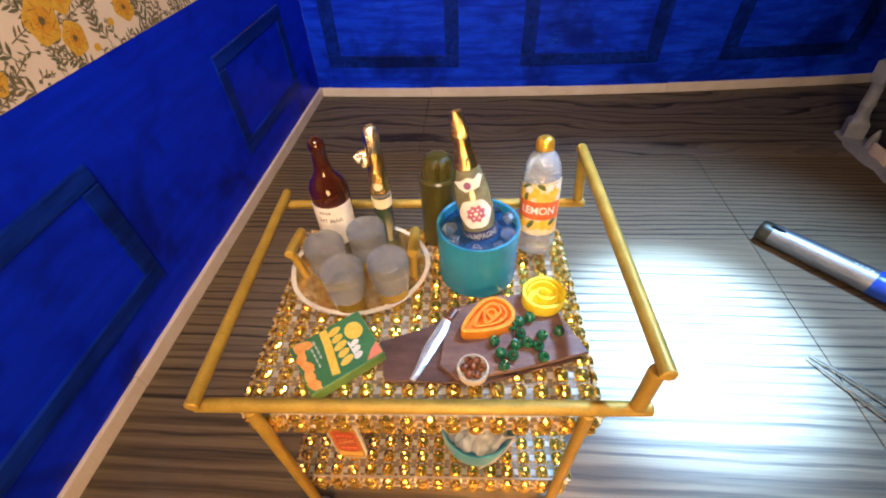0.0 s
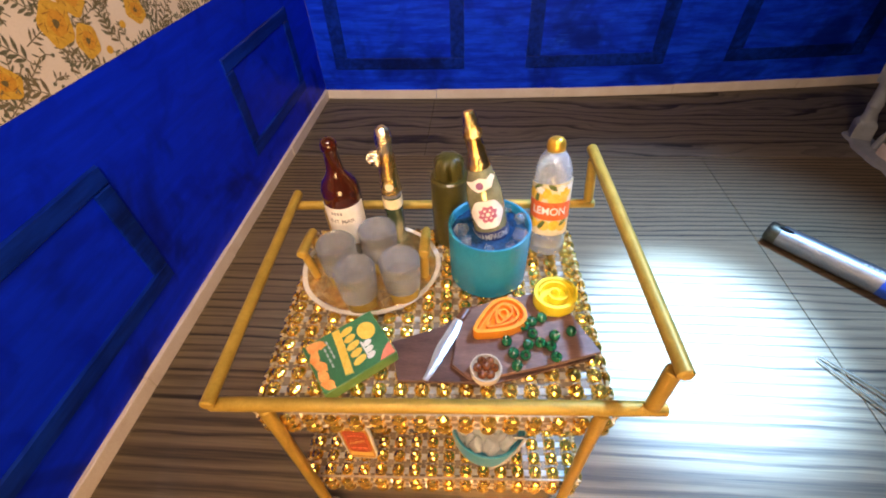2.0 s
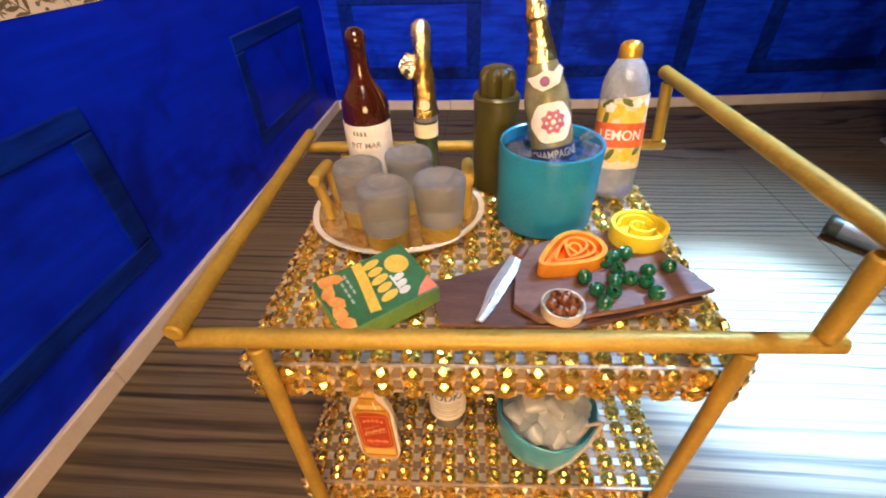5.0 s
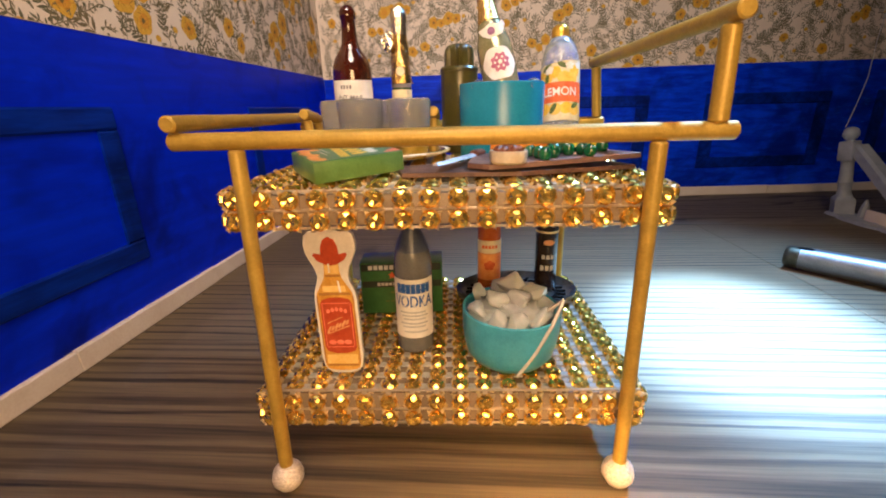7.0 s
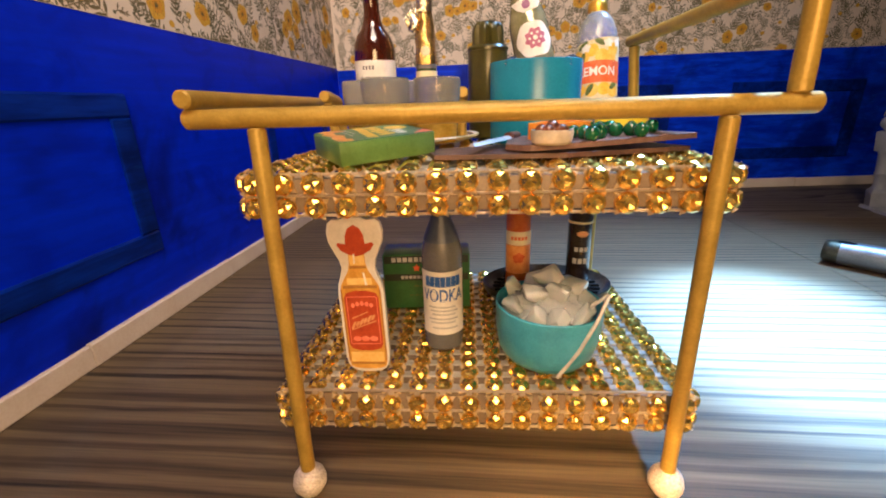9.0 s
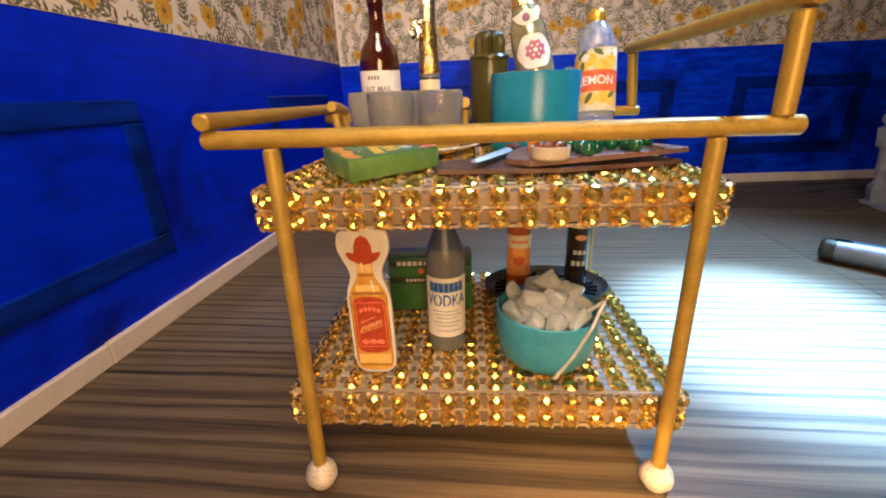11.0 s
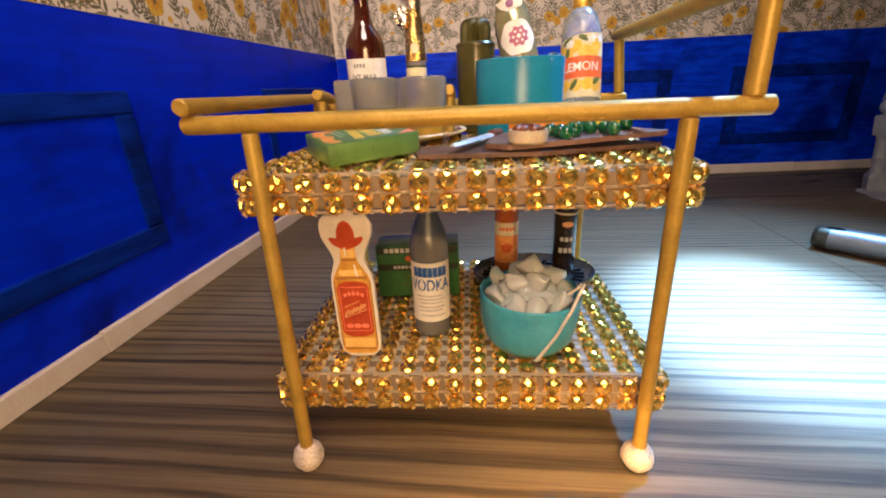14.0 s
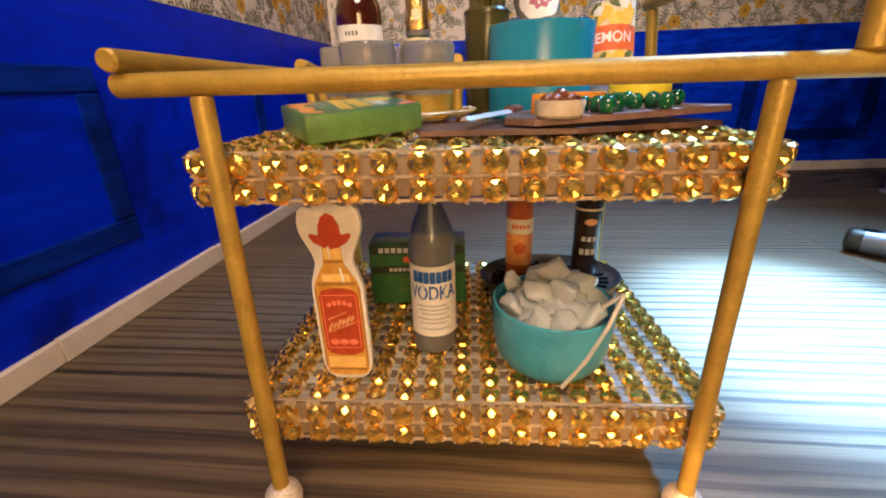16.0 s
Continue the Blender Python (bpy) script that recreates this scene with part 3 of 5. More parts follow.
def gem_shelf(name, top, bottom, rows, singles):
    """A card shelf wrapped in rhinestone mesh: stones on top and two rows round the edge."""
    shelf = part(name, box(-51.6, 3.6, bottom + 1.0, 51.6, 82.0, top - 1.9, 0.5), M_BOARD, cart, "board covered with gold rhinestone mesh")
    spots = []
    for j in range(15):
        for i in range(16):
            spots.append((Vector((-49.2 + i * PITCH_U, 6.0 + j * PITCH_V, top - 2.0)), Matrix.Identity(3)))
    front = Euler((radians(90), 0, 0)).to_matrix()
    back = Euler((radians(-90), 0, 0)).to_matrix()
    lft = Euler((0, radians(-90), 0)).to_matrix()
    rgt = Euler((0, radians(90), 0)).to_matrix()
    edge = []
    for z in rows:
        for i in range(16):
            edge.append((Vector((-49.2 + i * PITCH_U, 3.4, z)), front))
            edge.append((Vector((-49.2 + i * PITCH_U, 82.2, z)), back))
        for j in range(15):
            edge.append((Vector((-51.8, 6.0 + j * PITCH_V, z)), lft))
            edge.append((Vector((51.8, 6.0 + j * PITCH_V, z)), rgt))
    rest = bmesh.new()
    links = bmesh.new()
    bosses = bmesh.new()
    ribs = bmesh.new()
    near = [e for e in edge if e[0].y < 4] + spots
    far = [e for e in edge if e[0].y >= 4]
    for k, (c, r) in enumerate(near + far):
        spin = Euler((rng.uniform(-0.07, 0.07), rng.uniform(-0.07, 0.07), rng.uniform(-0.25, 0.25))).to_matrix()
        m = Matrix.Translation(c + Vector((rng.uniform(-0.15, 0.15), rng.uniform(-0.12, 0.12), rng.uniform(-0.1, 0.1)))) @ (r @ spin).to_4x4()
        if k < singles:
            g = new("gem", GEM)
            g.parent = shelf
            loc = m.copy()
            loc.translation *= MM
            g.matrix_local = loc
        else:
            tmp = bpy.data.meshes.new("tmp")
            GEM_BM.to_mesh(tmp)
            tmp.transform(m @ Matrix.Scale(1000, 4))
            rest.from_mesh(tmp)
            bpy.data.meshes.remove(tmp)
    for j in range(15):
        for i in range(16):
            x, y = -49.2 + i * PITCH_U, 6.0 + j * PITCH_V
            if i < 15:
                merge(links, box(x + 2.0, y - 1.05, top - 2.0, x + PITCH_U - 2.0, y + 1.05, top - 1.45, 0.12, 1))
            if j < 14:
                merge(links, box(x - 0.7, y + 1.9, top - 2.0, x + 0.7, y + PITCH_V - 1.9, top - 1.6, 0))
    for z in rows:
        for i in range(16):
            x = -49.2 + i * PITCH_U
            ring = lathe([(0, -0.7), (2.5, -0.7), (2.35, 0.1), (0, 0.1)], 10)
            bmesh.ops.rotate(ring, cent=(0, 0, 0), matrix=front, verts=ring.verts)
            bmesh.ops.translate(ring, vec=(x, 3.3, z), verts=ring.verts)
            merge(bosses, ring)
    for z in (top - 1.0, sum(rows) / 2, bottom + 0.5):
        merge(ribs, box(-51.0, 3.15, z - 0.3, 51.0, 3.8, z + 0.3, 0.12, 1))
    for i in range(16):
        merge(ribs, box(-49.9 + i * PITCH_U, 3.2, bottom + 0.4, -48.5 + i * PITCH_U, 3.8, top - 0.8, 0.15, 1))
    part("edge_mesh", ribs, M_RIB, shelf, "translucent beige plastic mesh", smooth=False, kind="stuff")
    part("gem_band", rest, M_GEM, shelf, smooth=False, kind="stuff", extra=(M_CLAW,))
    part("setting_band", bosses, M_SETTING, shelf, "translucent golden settings", smooth=False, kind="stuff")
    part("plastic_mesh", links, M_LINK, shelf, "clear white plastic links", smooth=False, kind="stuff")
    return shelf


upper_shelf = gem_shelf("upper_shelf", 84.6, 74.2, (81.6, 76.5), 150)
lower_shelf = gem_shelf("lower_shelf", 30.0, 17.9, (25.6, 20.4), 150)
R = 1.8
for u, v, z, lean in ((-45.3, 0.2, 93.4, 0.5), (46.4, 0.2, 93.4, -0.9), (-47, 86.4, 92.5, 0), (48, 86.2, 92.5, 0)):
    v0 = v - 1.7 if u < 0 and v < 1 else v
    leg = part("leg", rod((u, v0, 6.5), (u + lean, v, z), R), M_ROD, cart)
    part("foot", lathe([(0, 0.0), (1.6, 0.35), (3.0, 1.5), (4.15, 3.4), (4.3, 4.6), (3.9, 6.5), (2.8, 8.0), (1.5, 8.8), (0, 8.9)], 24, 0.03), M_PEARL, leg, "pearly white glitter ball").location = (u * MM, v0 * MM, 0)
part("front_rail", rod((-59.2, 0.6, 95.3), (61.2, 0.6, 95.3), 1.95), M_ROD, cart)
part("rear_rail", rod((-60.6, 86.8, 94.9), (62.0, 86.0, 94.6), 1.85), M_ROD, cart)
part("side_rail", rod((-57.6, -2.0, 99.1), (-59.2, 90.4, 98.5), 1.85), M_ROD, cart)
part("handle_post", rod((57.0, 0.4, 97.0), (56.4, 0.4, 115.2), 1.95), M_ROD, cart)
part("handle_post", rod((59.4, 86.2, 96.2), (57.8, 87.0, 114.8), 1.8), M_ROD, cart)
part("handle_bar", rod((57.2, -2.6, 117.4), (57.9, 91.6, 116.6), 1.95), M_ROD, cart)


# ---- more materials for the small things ----
M_TURQ = surface("turquoise_plastic", (0.012, 0.185, 0.31), (0.022, 0.25, 0.40), 0.27, big=90, fine=1800, relief=0.05)
M_TURQ2 = surface("turquoise_bowl_plastic", (0.035, 0.28, 0.42), (0.075, 0.40, 0.56), 0.28, big=140, fine=1800, relief=0.12, sss=0.2)
M_GEL = surface("blue_resin", (0.005, 0.028, 0.075), (0.018, 0.080, 0.19), 0.06, big=300, fine=1200, relief=0.5, clear=0.2)
M_ICE = surface("clear_blue_ice", (0.66, 0.80, 0.95), (0.88, 0.94, 1.0), 0.07, big=500, relief=0.3, clear=0.93, ior=1.31)
M_ICE_W = surface("cloudy_white_ice", (0.86, 0.97, 0.88), (0.97, 1.0, 0.95), 0.06, big=420, relief=0.4, coat=0.5, clear=0.50, sss=0.75, ior=1.31)
M_FROST = surface("frosted_resin", (0.40, 0.39, 0.36), (0.50, 0.485, 0.46), 0.24, big=80, relief=0.03, clear=0.68, ior=1.30)
M_AMBER = surface("amber_resin", (0.52, 0.31, 0.03), (0.72, 0.46, 0.07), 0.08, big=260, relief=0.1, coat=0.4, clear=0.45)
M_BROWN = surface("brown_glass", (0.030, 0.0055, 0.0025), (0.055, 0.010, 0.004), 0.10, big=150, relief=0.03, coat=0.6)
M_LABEL = surface("white_label_paper", (0.70, 0.66, 0.60), (0.82, 0.79, 0.73), 0.55, big=300, fine=2500, relief=0.1)
M_CREAM = surface("cream_label_paper", (0.72, 0.60, 0.36), (0.82, 0.72, 0.46), 0.55, big=300, fine=2500, relief=0.1)
M_INK = surface("dark_ink", (0.14, 0.125, 0.13), (0.22, 0.20, 0.20), 0.6, big=600)
M_FOIL = surface("crumpled_gold_foil", (0.85, 0.52, 0.12), (1.0, 0.74, 0.32), 0.22, 1.0, big=450, fine=1300, relief=1.0)
M_FOIL_S = surface("pale_foil", (0.78, 0.68, 0.48), (0.95, 0.90, 0.76), 0.22, 1.0, big=450, fine=1300, relief=1.0)
M_GREEN_G = surface("dark_green_glass", (0.035, 0.060, 0.030), (0.07, 0.10, 0.05), 0.15, big=150, relief=0.05, coat=0.5)
M_OLIVE = surface("olive_plastic", (0.046, 0.040, 0.006), (0.078, 0.066, 0.012), 0.30, big=120, relief=0.06, coat=0.2, clear=0.1)
M_CHAMP = surface("silver_green_bottle", (0.27, 0.26, 0.13), (0.43, 0.41, 0.23), 0.20, 0.5, big=200, relief=0.15, coat=0.4)
M_WINE_RED = surface("magenta_print", (0.34, 0.08, 0.15), (0.48, 0.16, 0.24), 0.5, big=900)
M_PURPLE = surface("purple_print", (0.20, 0.07, 0.16), (0.30, 0.12, 0.24), 0.5, big=900)
M_DBLUE = surface("dark_blue_print", (0.008, 0.015, 0.07), (0.015, 0.03, 0.12), 0.4, big=900)
M_CLEARB = surface("cloudy_clear_bottle", (0.70, 0.75, 0.80), (0.76, 0.80, 0.85), 0.16, big=60, relief=0.0, clear=0.72)
M_GOLDCAP = surface("gold_cap", (0.74, 0.38, 0.035), (0.88, 0.52, 0.08), 0.32, 0.7, big=300, relief=0.1)
M_YELLOW = surface("lemon_yellow_print", (0.72, 0.40, 0.025), (0.86, 0.56, 0.06), 0.5, big=600)
M_REDOR = surface("red_orange_print", (0.66, 0.10, 0.02), (0.78, 0.17, 0.04), 0.5, big=600)
M_LEAFPR = surface("leaf_green_print", (0.07, 0.10, 0.02), (0.13, 0.17, 0.04), 0.5, big=600)
M_PACK = surface("green_printed_card", (0.035, 0.13, 0.05), (0.055, 0.19, 0.075), 0.35, big=200, relief=0.06, coat=0.15)
M_PACK_S = surface("green_card_edge", (0.10, 0.20, 0.045), (0.14, 0.27, 0.07), 0.4, big=200, relief=0.06)
M_GOLDPR = surface("golden_print", (0.72, 0.42, 0.04), (0.85, 0.55, 0.10), 0.45, big=500)
M_ORANGEPR = surface("orange_print", (0.78, 0.24, 0.04), (0.92, 0.42, 0.12), 0.45, big=350)
M_CORAL = surface("coral_print", (0.78, 0.16, 0.08), (0.85, 0.24, 0.14), 0.45, big=500)
M_WALNUT = surface("stained_thin_wood", (0.120, 0.058, 0.042), (0.225, 0.122, 0.090), 0.45, big=60, fine=600, relief=0.25, stretch=(1, 5, 1))
# the same stained wood in a darker tone, for the lower slip
M_WALNUT_D = surface("stained_thin_wood_darker", (0.060, 0.026, 0.018), (0.135, 0.066, 0.046), 0.45, big=60, fine=600, relief=0.25, stretch=(1, 5, 1))
M_STEEL = surface("crumpled_silver_foil", (0.72, 0.72, 0.74), (0.88, 0.88, 0.90), 0.36, 0.7, big=350, fine=1000, relief=0.6)
M_HANDLE = surface("dark_wood_handle", (0.10, 0.03, 0.012), (0.17, 0.06, 0.025), 0.35, big=300)
M_CUP = surface("cream_clay", (0.52, 0.40, 0.27), (0.66, 0.54, 0.39), 0.45, big=300)
M_NUT = surface("brown_bead", (0.14, 0.035, 0.010), (0.26, 0.075, 0.02), 0.22, big=500, coat=0.4)
M_BEAD = surface("green_glass_bead", (0.004, 0.075, 0.025), (0.008, 0.13, 0.045), 0.10, big=300, relief=0.0, coat=0.7)
M_ORANGE = surface("orange_quilling_paper", (0.86, 0.25, 0.008), (0.96, 0.34, 0.016), 0.5, big=200, fine=2500, relief=0.12, sss=0.1)
M_ORANGE_D = surface("deep_orange_paper", (0.92, 0.22, 0.008), (1.0, 0.31, 0.015), 0.5, big=200, fine=2500, relief=0.12)
M_YPAPER = surface("yellow_quilling_paper", (0.86, 0.62, 0.015), (0.95, 0.74, 0.03), 0.5, big=200, fine=2500, relief=0.12, sss=0.1)
M_GOLDTRAY = surface("gold_foil_lining", (0.55, 0.34, 0.10), (1.0, 0.86, 0.56), 0.24, 0.85, big=420, fine=620, relief=1.0)
M_RIM = surface("white_paper_rim", (0.66, 0.60, 0.50), (0.78, 0.73, 0.64), 0.55, big=200)
M_CLEARFILM = surface("white_laminated_edge", (0.66, 0.61, 0.55), (0.76, 0.71, 0.65), 0.22, big=200)
M_FILM = surface("cream_film", (0.60, 0.54, 0.47), (0.72, 0.66, 0.58), 0.2, big=260)
M_AMBERPR = surface("amber_bottle_print", (0.50, 0.22, 0.02), (0.70, 0.38, 0.06), 0.3, big=260)
M_REDPR = surface("red_label_print", (0.36, 0.042, 0.010), (0.50, 0.075, 0.018), 0.35, big=400)
M_PALEPR = surface("pale_print", (0.60, 0.24, 0.08), (0.72, 0.36, 0.15), 0.4, big=400)
M_VODKA = surface("frosted_bottle_glass", (0.20, 0.20, 0.195), (0.28, 0.28, 0.275), 0.24, big=60, relief=0.0, clear=0.45)
M_VCAP = surface("slate_blue_cap", (0.035, 0.045, 0.075), (0.065, 0.080, 0.12), 0.35, big=300)
M_TANLABEL = surface("tan_label_paper", (0.60, 0.50, 0.28), (0.78, 0.68, 0.46), 0.5, big=300)
M_BROWNPR = surface("brown_outline_print", (0.30, 0.13, 0.025), (0.42, 0.20, 0.04), 0.4, big=400)
M_PALEAMBER = surface("pale_amber_print", (0.74, 0.42, 0.08), (0.86, 0.56, 0.17), 0.4, big=300)
M_BLUEPR = surface("royal_blue_print", (0.012, 0.075, 0.32), (0.02, 0.11, 0.42), 0.4, big=500)
M_GREYPR = surface("grey_print", (0.40, 0.40, 0.40), (0.52, 0.52, 0.51), 0.5, big=500)
M_BEERBOX = surface("bottle_green_card", (0.022, 0.10, 0.026), (0.036, 0.145, 0.04), 0.35, big=160, relief=0.06, coat=0.15)
M_BLACKPR = surface("black_print", (0.012, 0.02, 0.012), (0.025, 0.035, 0.025), 0.4, big=500)
M_PEWTER = surface("dark_pewter", (0.10, 0.095, 0.085), (0.17, 0.165, 0.15), 0.35, 0.8, big=300, relief=0.3)
M_SAUCE = surface("orange_red_sauce", (0.42, 0.085, 0.012), (0.56, 0.15, 0.025), 0.2, big=250, coat=0.4)
M_DARKB = surface("near_black_bottle", (0.018, 0.012, 0.010), (0.035, 0.025, 0.02), 0.2, big=250, coat=0.4)
M_TONG = surface("pale_tongs", (0.50, 0.48, 0.43), (0.66, 0.63, 0.57), 0.25, 0.2, big=300)
M_ALU = surface("brushed_aluminium", (0.21, 0.22, 0.24), (0.31, 0.32, 0.345), 0.42, 0.9, big=90, relief=0.1)
# near-black and barely reflecting: stands in for shade inside slots and piercings
M_HOLE_SHADE = surface("hollow_shade", (0.008, 0.008, 0.008), (0.015, 0.015, 0.015), 0.6)
M_HOLE_SHADE.node_tree.nodes["Principled BSDF"].inputs["Specular IOR Level"].default_value = 0.03
M_TIP = surface("dulled_metal_tip", (0.07, 0.065, 0.045), (0.14, 0.13, 0.095), 0.4, 0.9, big=200)
M_BLUEPL = surface("blue_plastic", (0.01, 0.06, 0.42), (0.02, 0.09, 0.52), 0.3, big=200)
# tan base puts the warm lamplight on the blades into the colour
M_TWEEZ = surface("warm_lit_steel", (0.60, 0.50, 0.40), (0.74, 0.64, 0.53), 0.28, 1.0, big=200, relief=0.1)
M_WHITEPL = surface("translucent_white_plastic", (0.36, 0.40, 0.45), (0.52, 0.56, 0.62), 0.32, big=120, relief=0.1, clear=0.35)
M_CORD = surface("grey_cord", (0.25, 0.25, 0.27), (0.38, 0.38, 0.40), 0.6, big=600)

TOP, LOW = 84.7, 30.3


def bars(x0, x1, y, h, n, gap=0.25):
    """A line of unreadable print as a few plain bars."""
    out, w = [], (x1 - x0) / n
    for i in range(n):
        out.append(rect(x0 + i * w, y - h / 2, x0 + (i + 1 - gap) * w, y + h / 2))
    return out


# ---- things on the upper shelf ----
plate = thing("serving_plate", at(-24.5, 56.6, TOP), "white-rimmed serving plate lined with crinkled gold foil", "plate")
bm = lathe([(0, 0), (17, 0), (21, 0.7), (25.4, 2.0), (26.2, 2.6), (26.0, 3.0), (25.3, 2.8), (21, 1.5), (17, 0.8), (0, 0.8)], 56, 0.02)
bmesh.ops.scale(bm, vec=(1, 0.9, 1), verts=bm.verts)
part("dish", bm, M_RIM, plate)
bm = lathe([(0, 0.9), (17, 0.9), (21, 1.6), (24.4, 2.7), (24.2, 2.9), (20.8, 1.8), (17, 1.2), (0, 1.2)], 56, 0.02)
bmesh.ops.scale(bm, vec=(1, 0.9, 1), verts=bm.verts)
for v in bm.verts:
    v.co.z += 0.25 * noise.noise(v.co * 0.5)
part("lining", bm, M_GOLDTRAY, plate, "crinkled gold foil lining")
for u, lean in ((20.6, 0.5), (-19.6, -2.0)):
    handle = part("handle", tube([(u + lean, -7.4, 15.4), (u + lean, -2, 15.0), (u + lean, 3, 14.3), (u + lean, 7.4, 13.4)], 1.75, 14, jitter=0.05), M_ROD, plate, "gold painted rod")
    part("post", tube([(u, -4.8, 1.8), (u + lean * 0.5, -4.8, 8), (u + lean, -4.8, 13.4)], 1.5, 12, jitter=0.05), M_ROD, handle)
    part("post", tube([(u, 5.2, 1.8), (u + lean * 0.5, 5.2, 7), (u + lean, 5.2, 12.4)], 1.5, 12, jitter=0.05), M_ROD, handle)

glass = thing("tumbler", at(-33.6, 51.6, TOP + 1.3), "frosted grey tumbler with an amber base on the plate", "glass", "tumblers on the plate")
part("cup", lathe([(0, 5.9), (6.2, 5.9), (6.4, 8), (6.7, 12), (6.95, 16.4), (6.9, 17.4), (6.5, 18.1), (5.8, 18.2), (5.2, 17.7), (0, 17.4)], 40, 0.02), M_FROST, glass)
part("base", lathe([(0, 0), (5.2, 0), (5.7, 0.5), (6.18, 5.85), (0, 5.85)], 36), M_AMBER, glass, "clear amber base")
for u, v, rz in ((-20.6, 58.8, 40), (-25.0, 40.4, 90), (-11.0, 44.4, 150)):
    copy_thing(glass, at(u, v, TOP + 1.3, rz))

wine = thing("wine_bottle", at(-33.0, 68.0, TOP + 1.4, 0, 1.5, 0) @ Matrix.Scale(1.01, 4), "dark brown wine bottle with a white label", "bottle")
part("glass_body", lathe([(0, 0), (6.2, 0), (6.8, 0.8), (6.8, 27.5), (6.6, 29.5), (5.6, 32.2), (3.8, 34.6), (2.9, 36.8), (2.55, 40), (2.4, 44), (2.75, 44.6), (2.75, 46.4), (2.2, 47.8), (1.2, 48.5), (0, 48.6)], 40), M_BROWN, wine)
label = part("label", wrapped_band(-11, 11, 7.5, 24.8, 6.84, -0.15), M_LABEL, wine, "white paper label")
part("lettering", merge(bend(letters("INT MAR", 2.3, 1.0), 7.0, 19.0, 0.0), wrapped(bars(-2.2, 2.2, 22.6, 1.2, 4, 0.4), 7.0, -0.15)), M_INK, label, smooth=False)

foil = thing("foil_topped_bottle", at(-16.6, 72.6, TOP + 1.3), "slim green bottle wrapped in crumpled gold foil", "bottle")
part("glass_body", lathe([(0, 0), (3.2, 0), (3.55, 0.6), (3.55, 25), (3.3, 26)], 32), M_GREEN_G, foil)
part("label", wrapped_band(-8, 8, 17.6, 21.8, 3.6), M_CREAM, foil, "cream paper band")
part("band", wrapped_band(-8.5, 8.5, 22.6, 24.0, 3.6), M_INK, foil)
bm = lathe([(3.6, 24.0), (3.8, 26), (3.7, 30), (3.4, 33), (2.9, 36), (2.4, 39), (2.1, 43), (2.2, 46), (1.9, 48), (1.0, 48.9), (0, 48.9)], 30)
for v in bm.verts:
    n = noise.noise_vector(v.co * 0.55)
    v.co += Vector((n.x, n.y, 0)) * 1.05
part("foil", bm, M_FOIL, foil, "crumpled gold foil wrap")
bm = bmesh.new()
bmesh.ops.create_icosphere(bm, subdivisions=3, radius=1)
for v in bm.verts:
    v.co = Vector((v.co.x * 1.9, v.co.y * 1.5, v.co.z * 3.4)) + 1.4 * noise.noise_vector(v.co * 1.9) + Vector((-3.9, -0.8, 37.8))
part("foil_flap", bm, M_FOIL_S, foil, "loose crinkled foil flap", angle=20)
part("seal", wrapped([disc(0.3, 28, 1.6, n=16)], 4.3), M_CREAM, foil, smooth=False)
bm = lathe([(2.75, 40.2), (2.8, 43), (2.85, 46.3), (2.3, 48.5), (1.2, 49.6), (0, 49.8)], 24)
for v in bm.verts:
    n = noise.noise_vector(v.co * 0.8)
    v.co += Vector((n.x, n.y, 0)) * 0.5
part("cap_foil", bm, M_FOIL_S, foil, "pale silver-gold foil cap")

shaker = thing("cocktail_shaker", at(4.4, 74.6, TOP) @ Matrix.Scale(1.05, 4), "olive green shaker with a ribbed domed cap", "shaker")
part("body", lathe([(0, 0), (6.0, 0), (6.45, 0.6), (6.5, 27.5), (6.3, 28.6), (5.4, 28.9), (0, 28.9)], 40), M_OLIVE, shaker)
bm = lathe([(5.3, 28.6), (5.3, 33.2), (5.0, 34.8), (4.2, 35.9), (2.6, 36.5), (0, 36.6)], 64)
for v in bm.verts:
    a = math.atan2(v.co.y, v.co.x)
    k = 1 - 0.30 * max(0.0, math.cos(8 * a)) * min(1.0, max(0.0, (37 - v.co.z) / 3))
    v.co.x, v.co.y = v.co.x * k, v.co.y * k
part("cap", bm, M_OLIVE, shaker, "ribbed olive green cap", angle=60)
part("collar", lathe([(6.3, 27.6), (6.75, 27.7), (6.8, 28.5), (6.2, 29.2), (5.2, 29.2)], 40), M_OLIVE, shaker)

bucket = thing("ice_bucket", at(18.3, 56.8, TOP) @ Matrix.Diagonal((1.0, 1.0, 1.08, 1.0)), "turquoise ice bucket filled with blue resin ice", "bucket")
part("pail", lathe([(0, 0), (13.4, 0), (13.9, 0.6), (14.15, 21.4), (14.0, 21.9), (13.6, 22.0), (13.1, 21.7), (12.7, 17), (0, 17)], 60), M_TURQ, bucket)
bm = lathe([(0, 19.0), (4, 19.2), (8, 19.0), (11, 19.3), (12.9, 19.0), (12.9, 17.4), (0, 17.4)], 48)
for v in bm.verts:
    if v.co.z > 18:
        v.co.z += 0.7 * noise.noise(v.co * 0.45)
part("ice_fill", bm, M_GEL, bucket, "glossy blue resin")


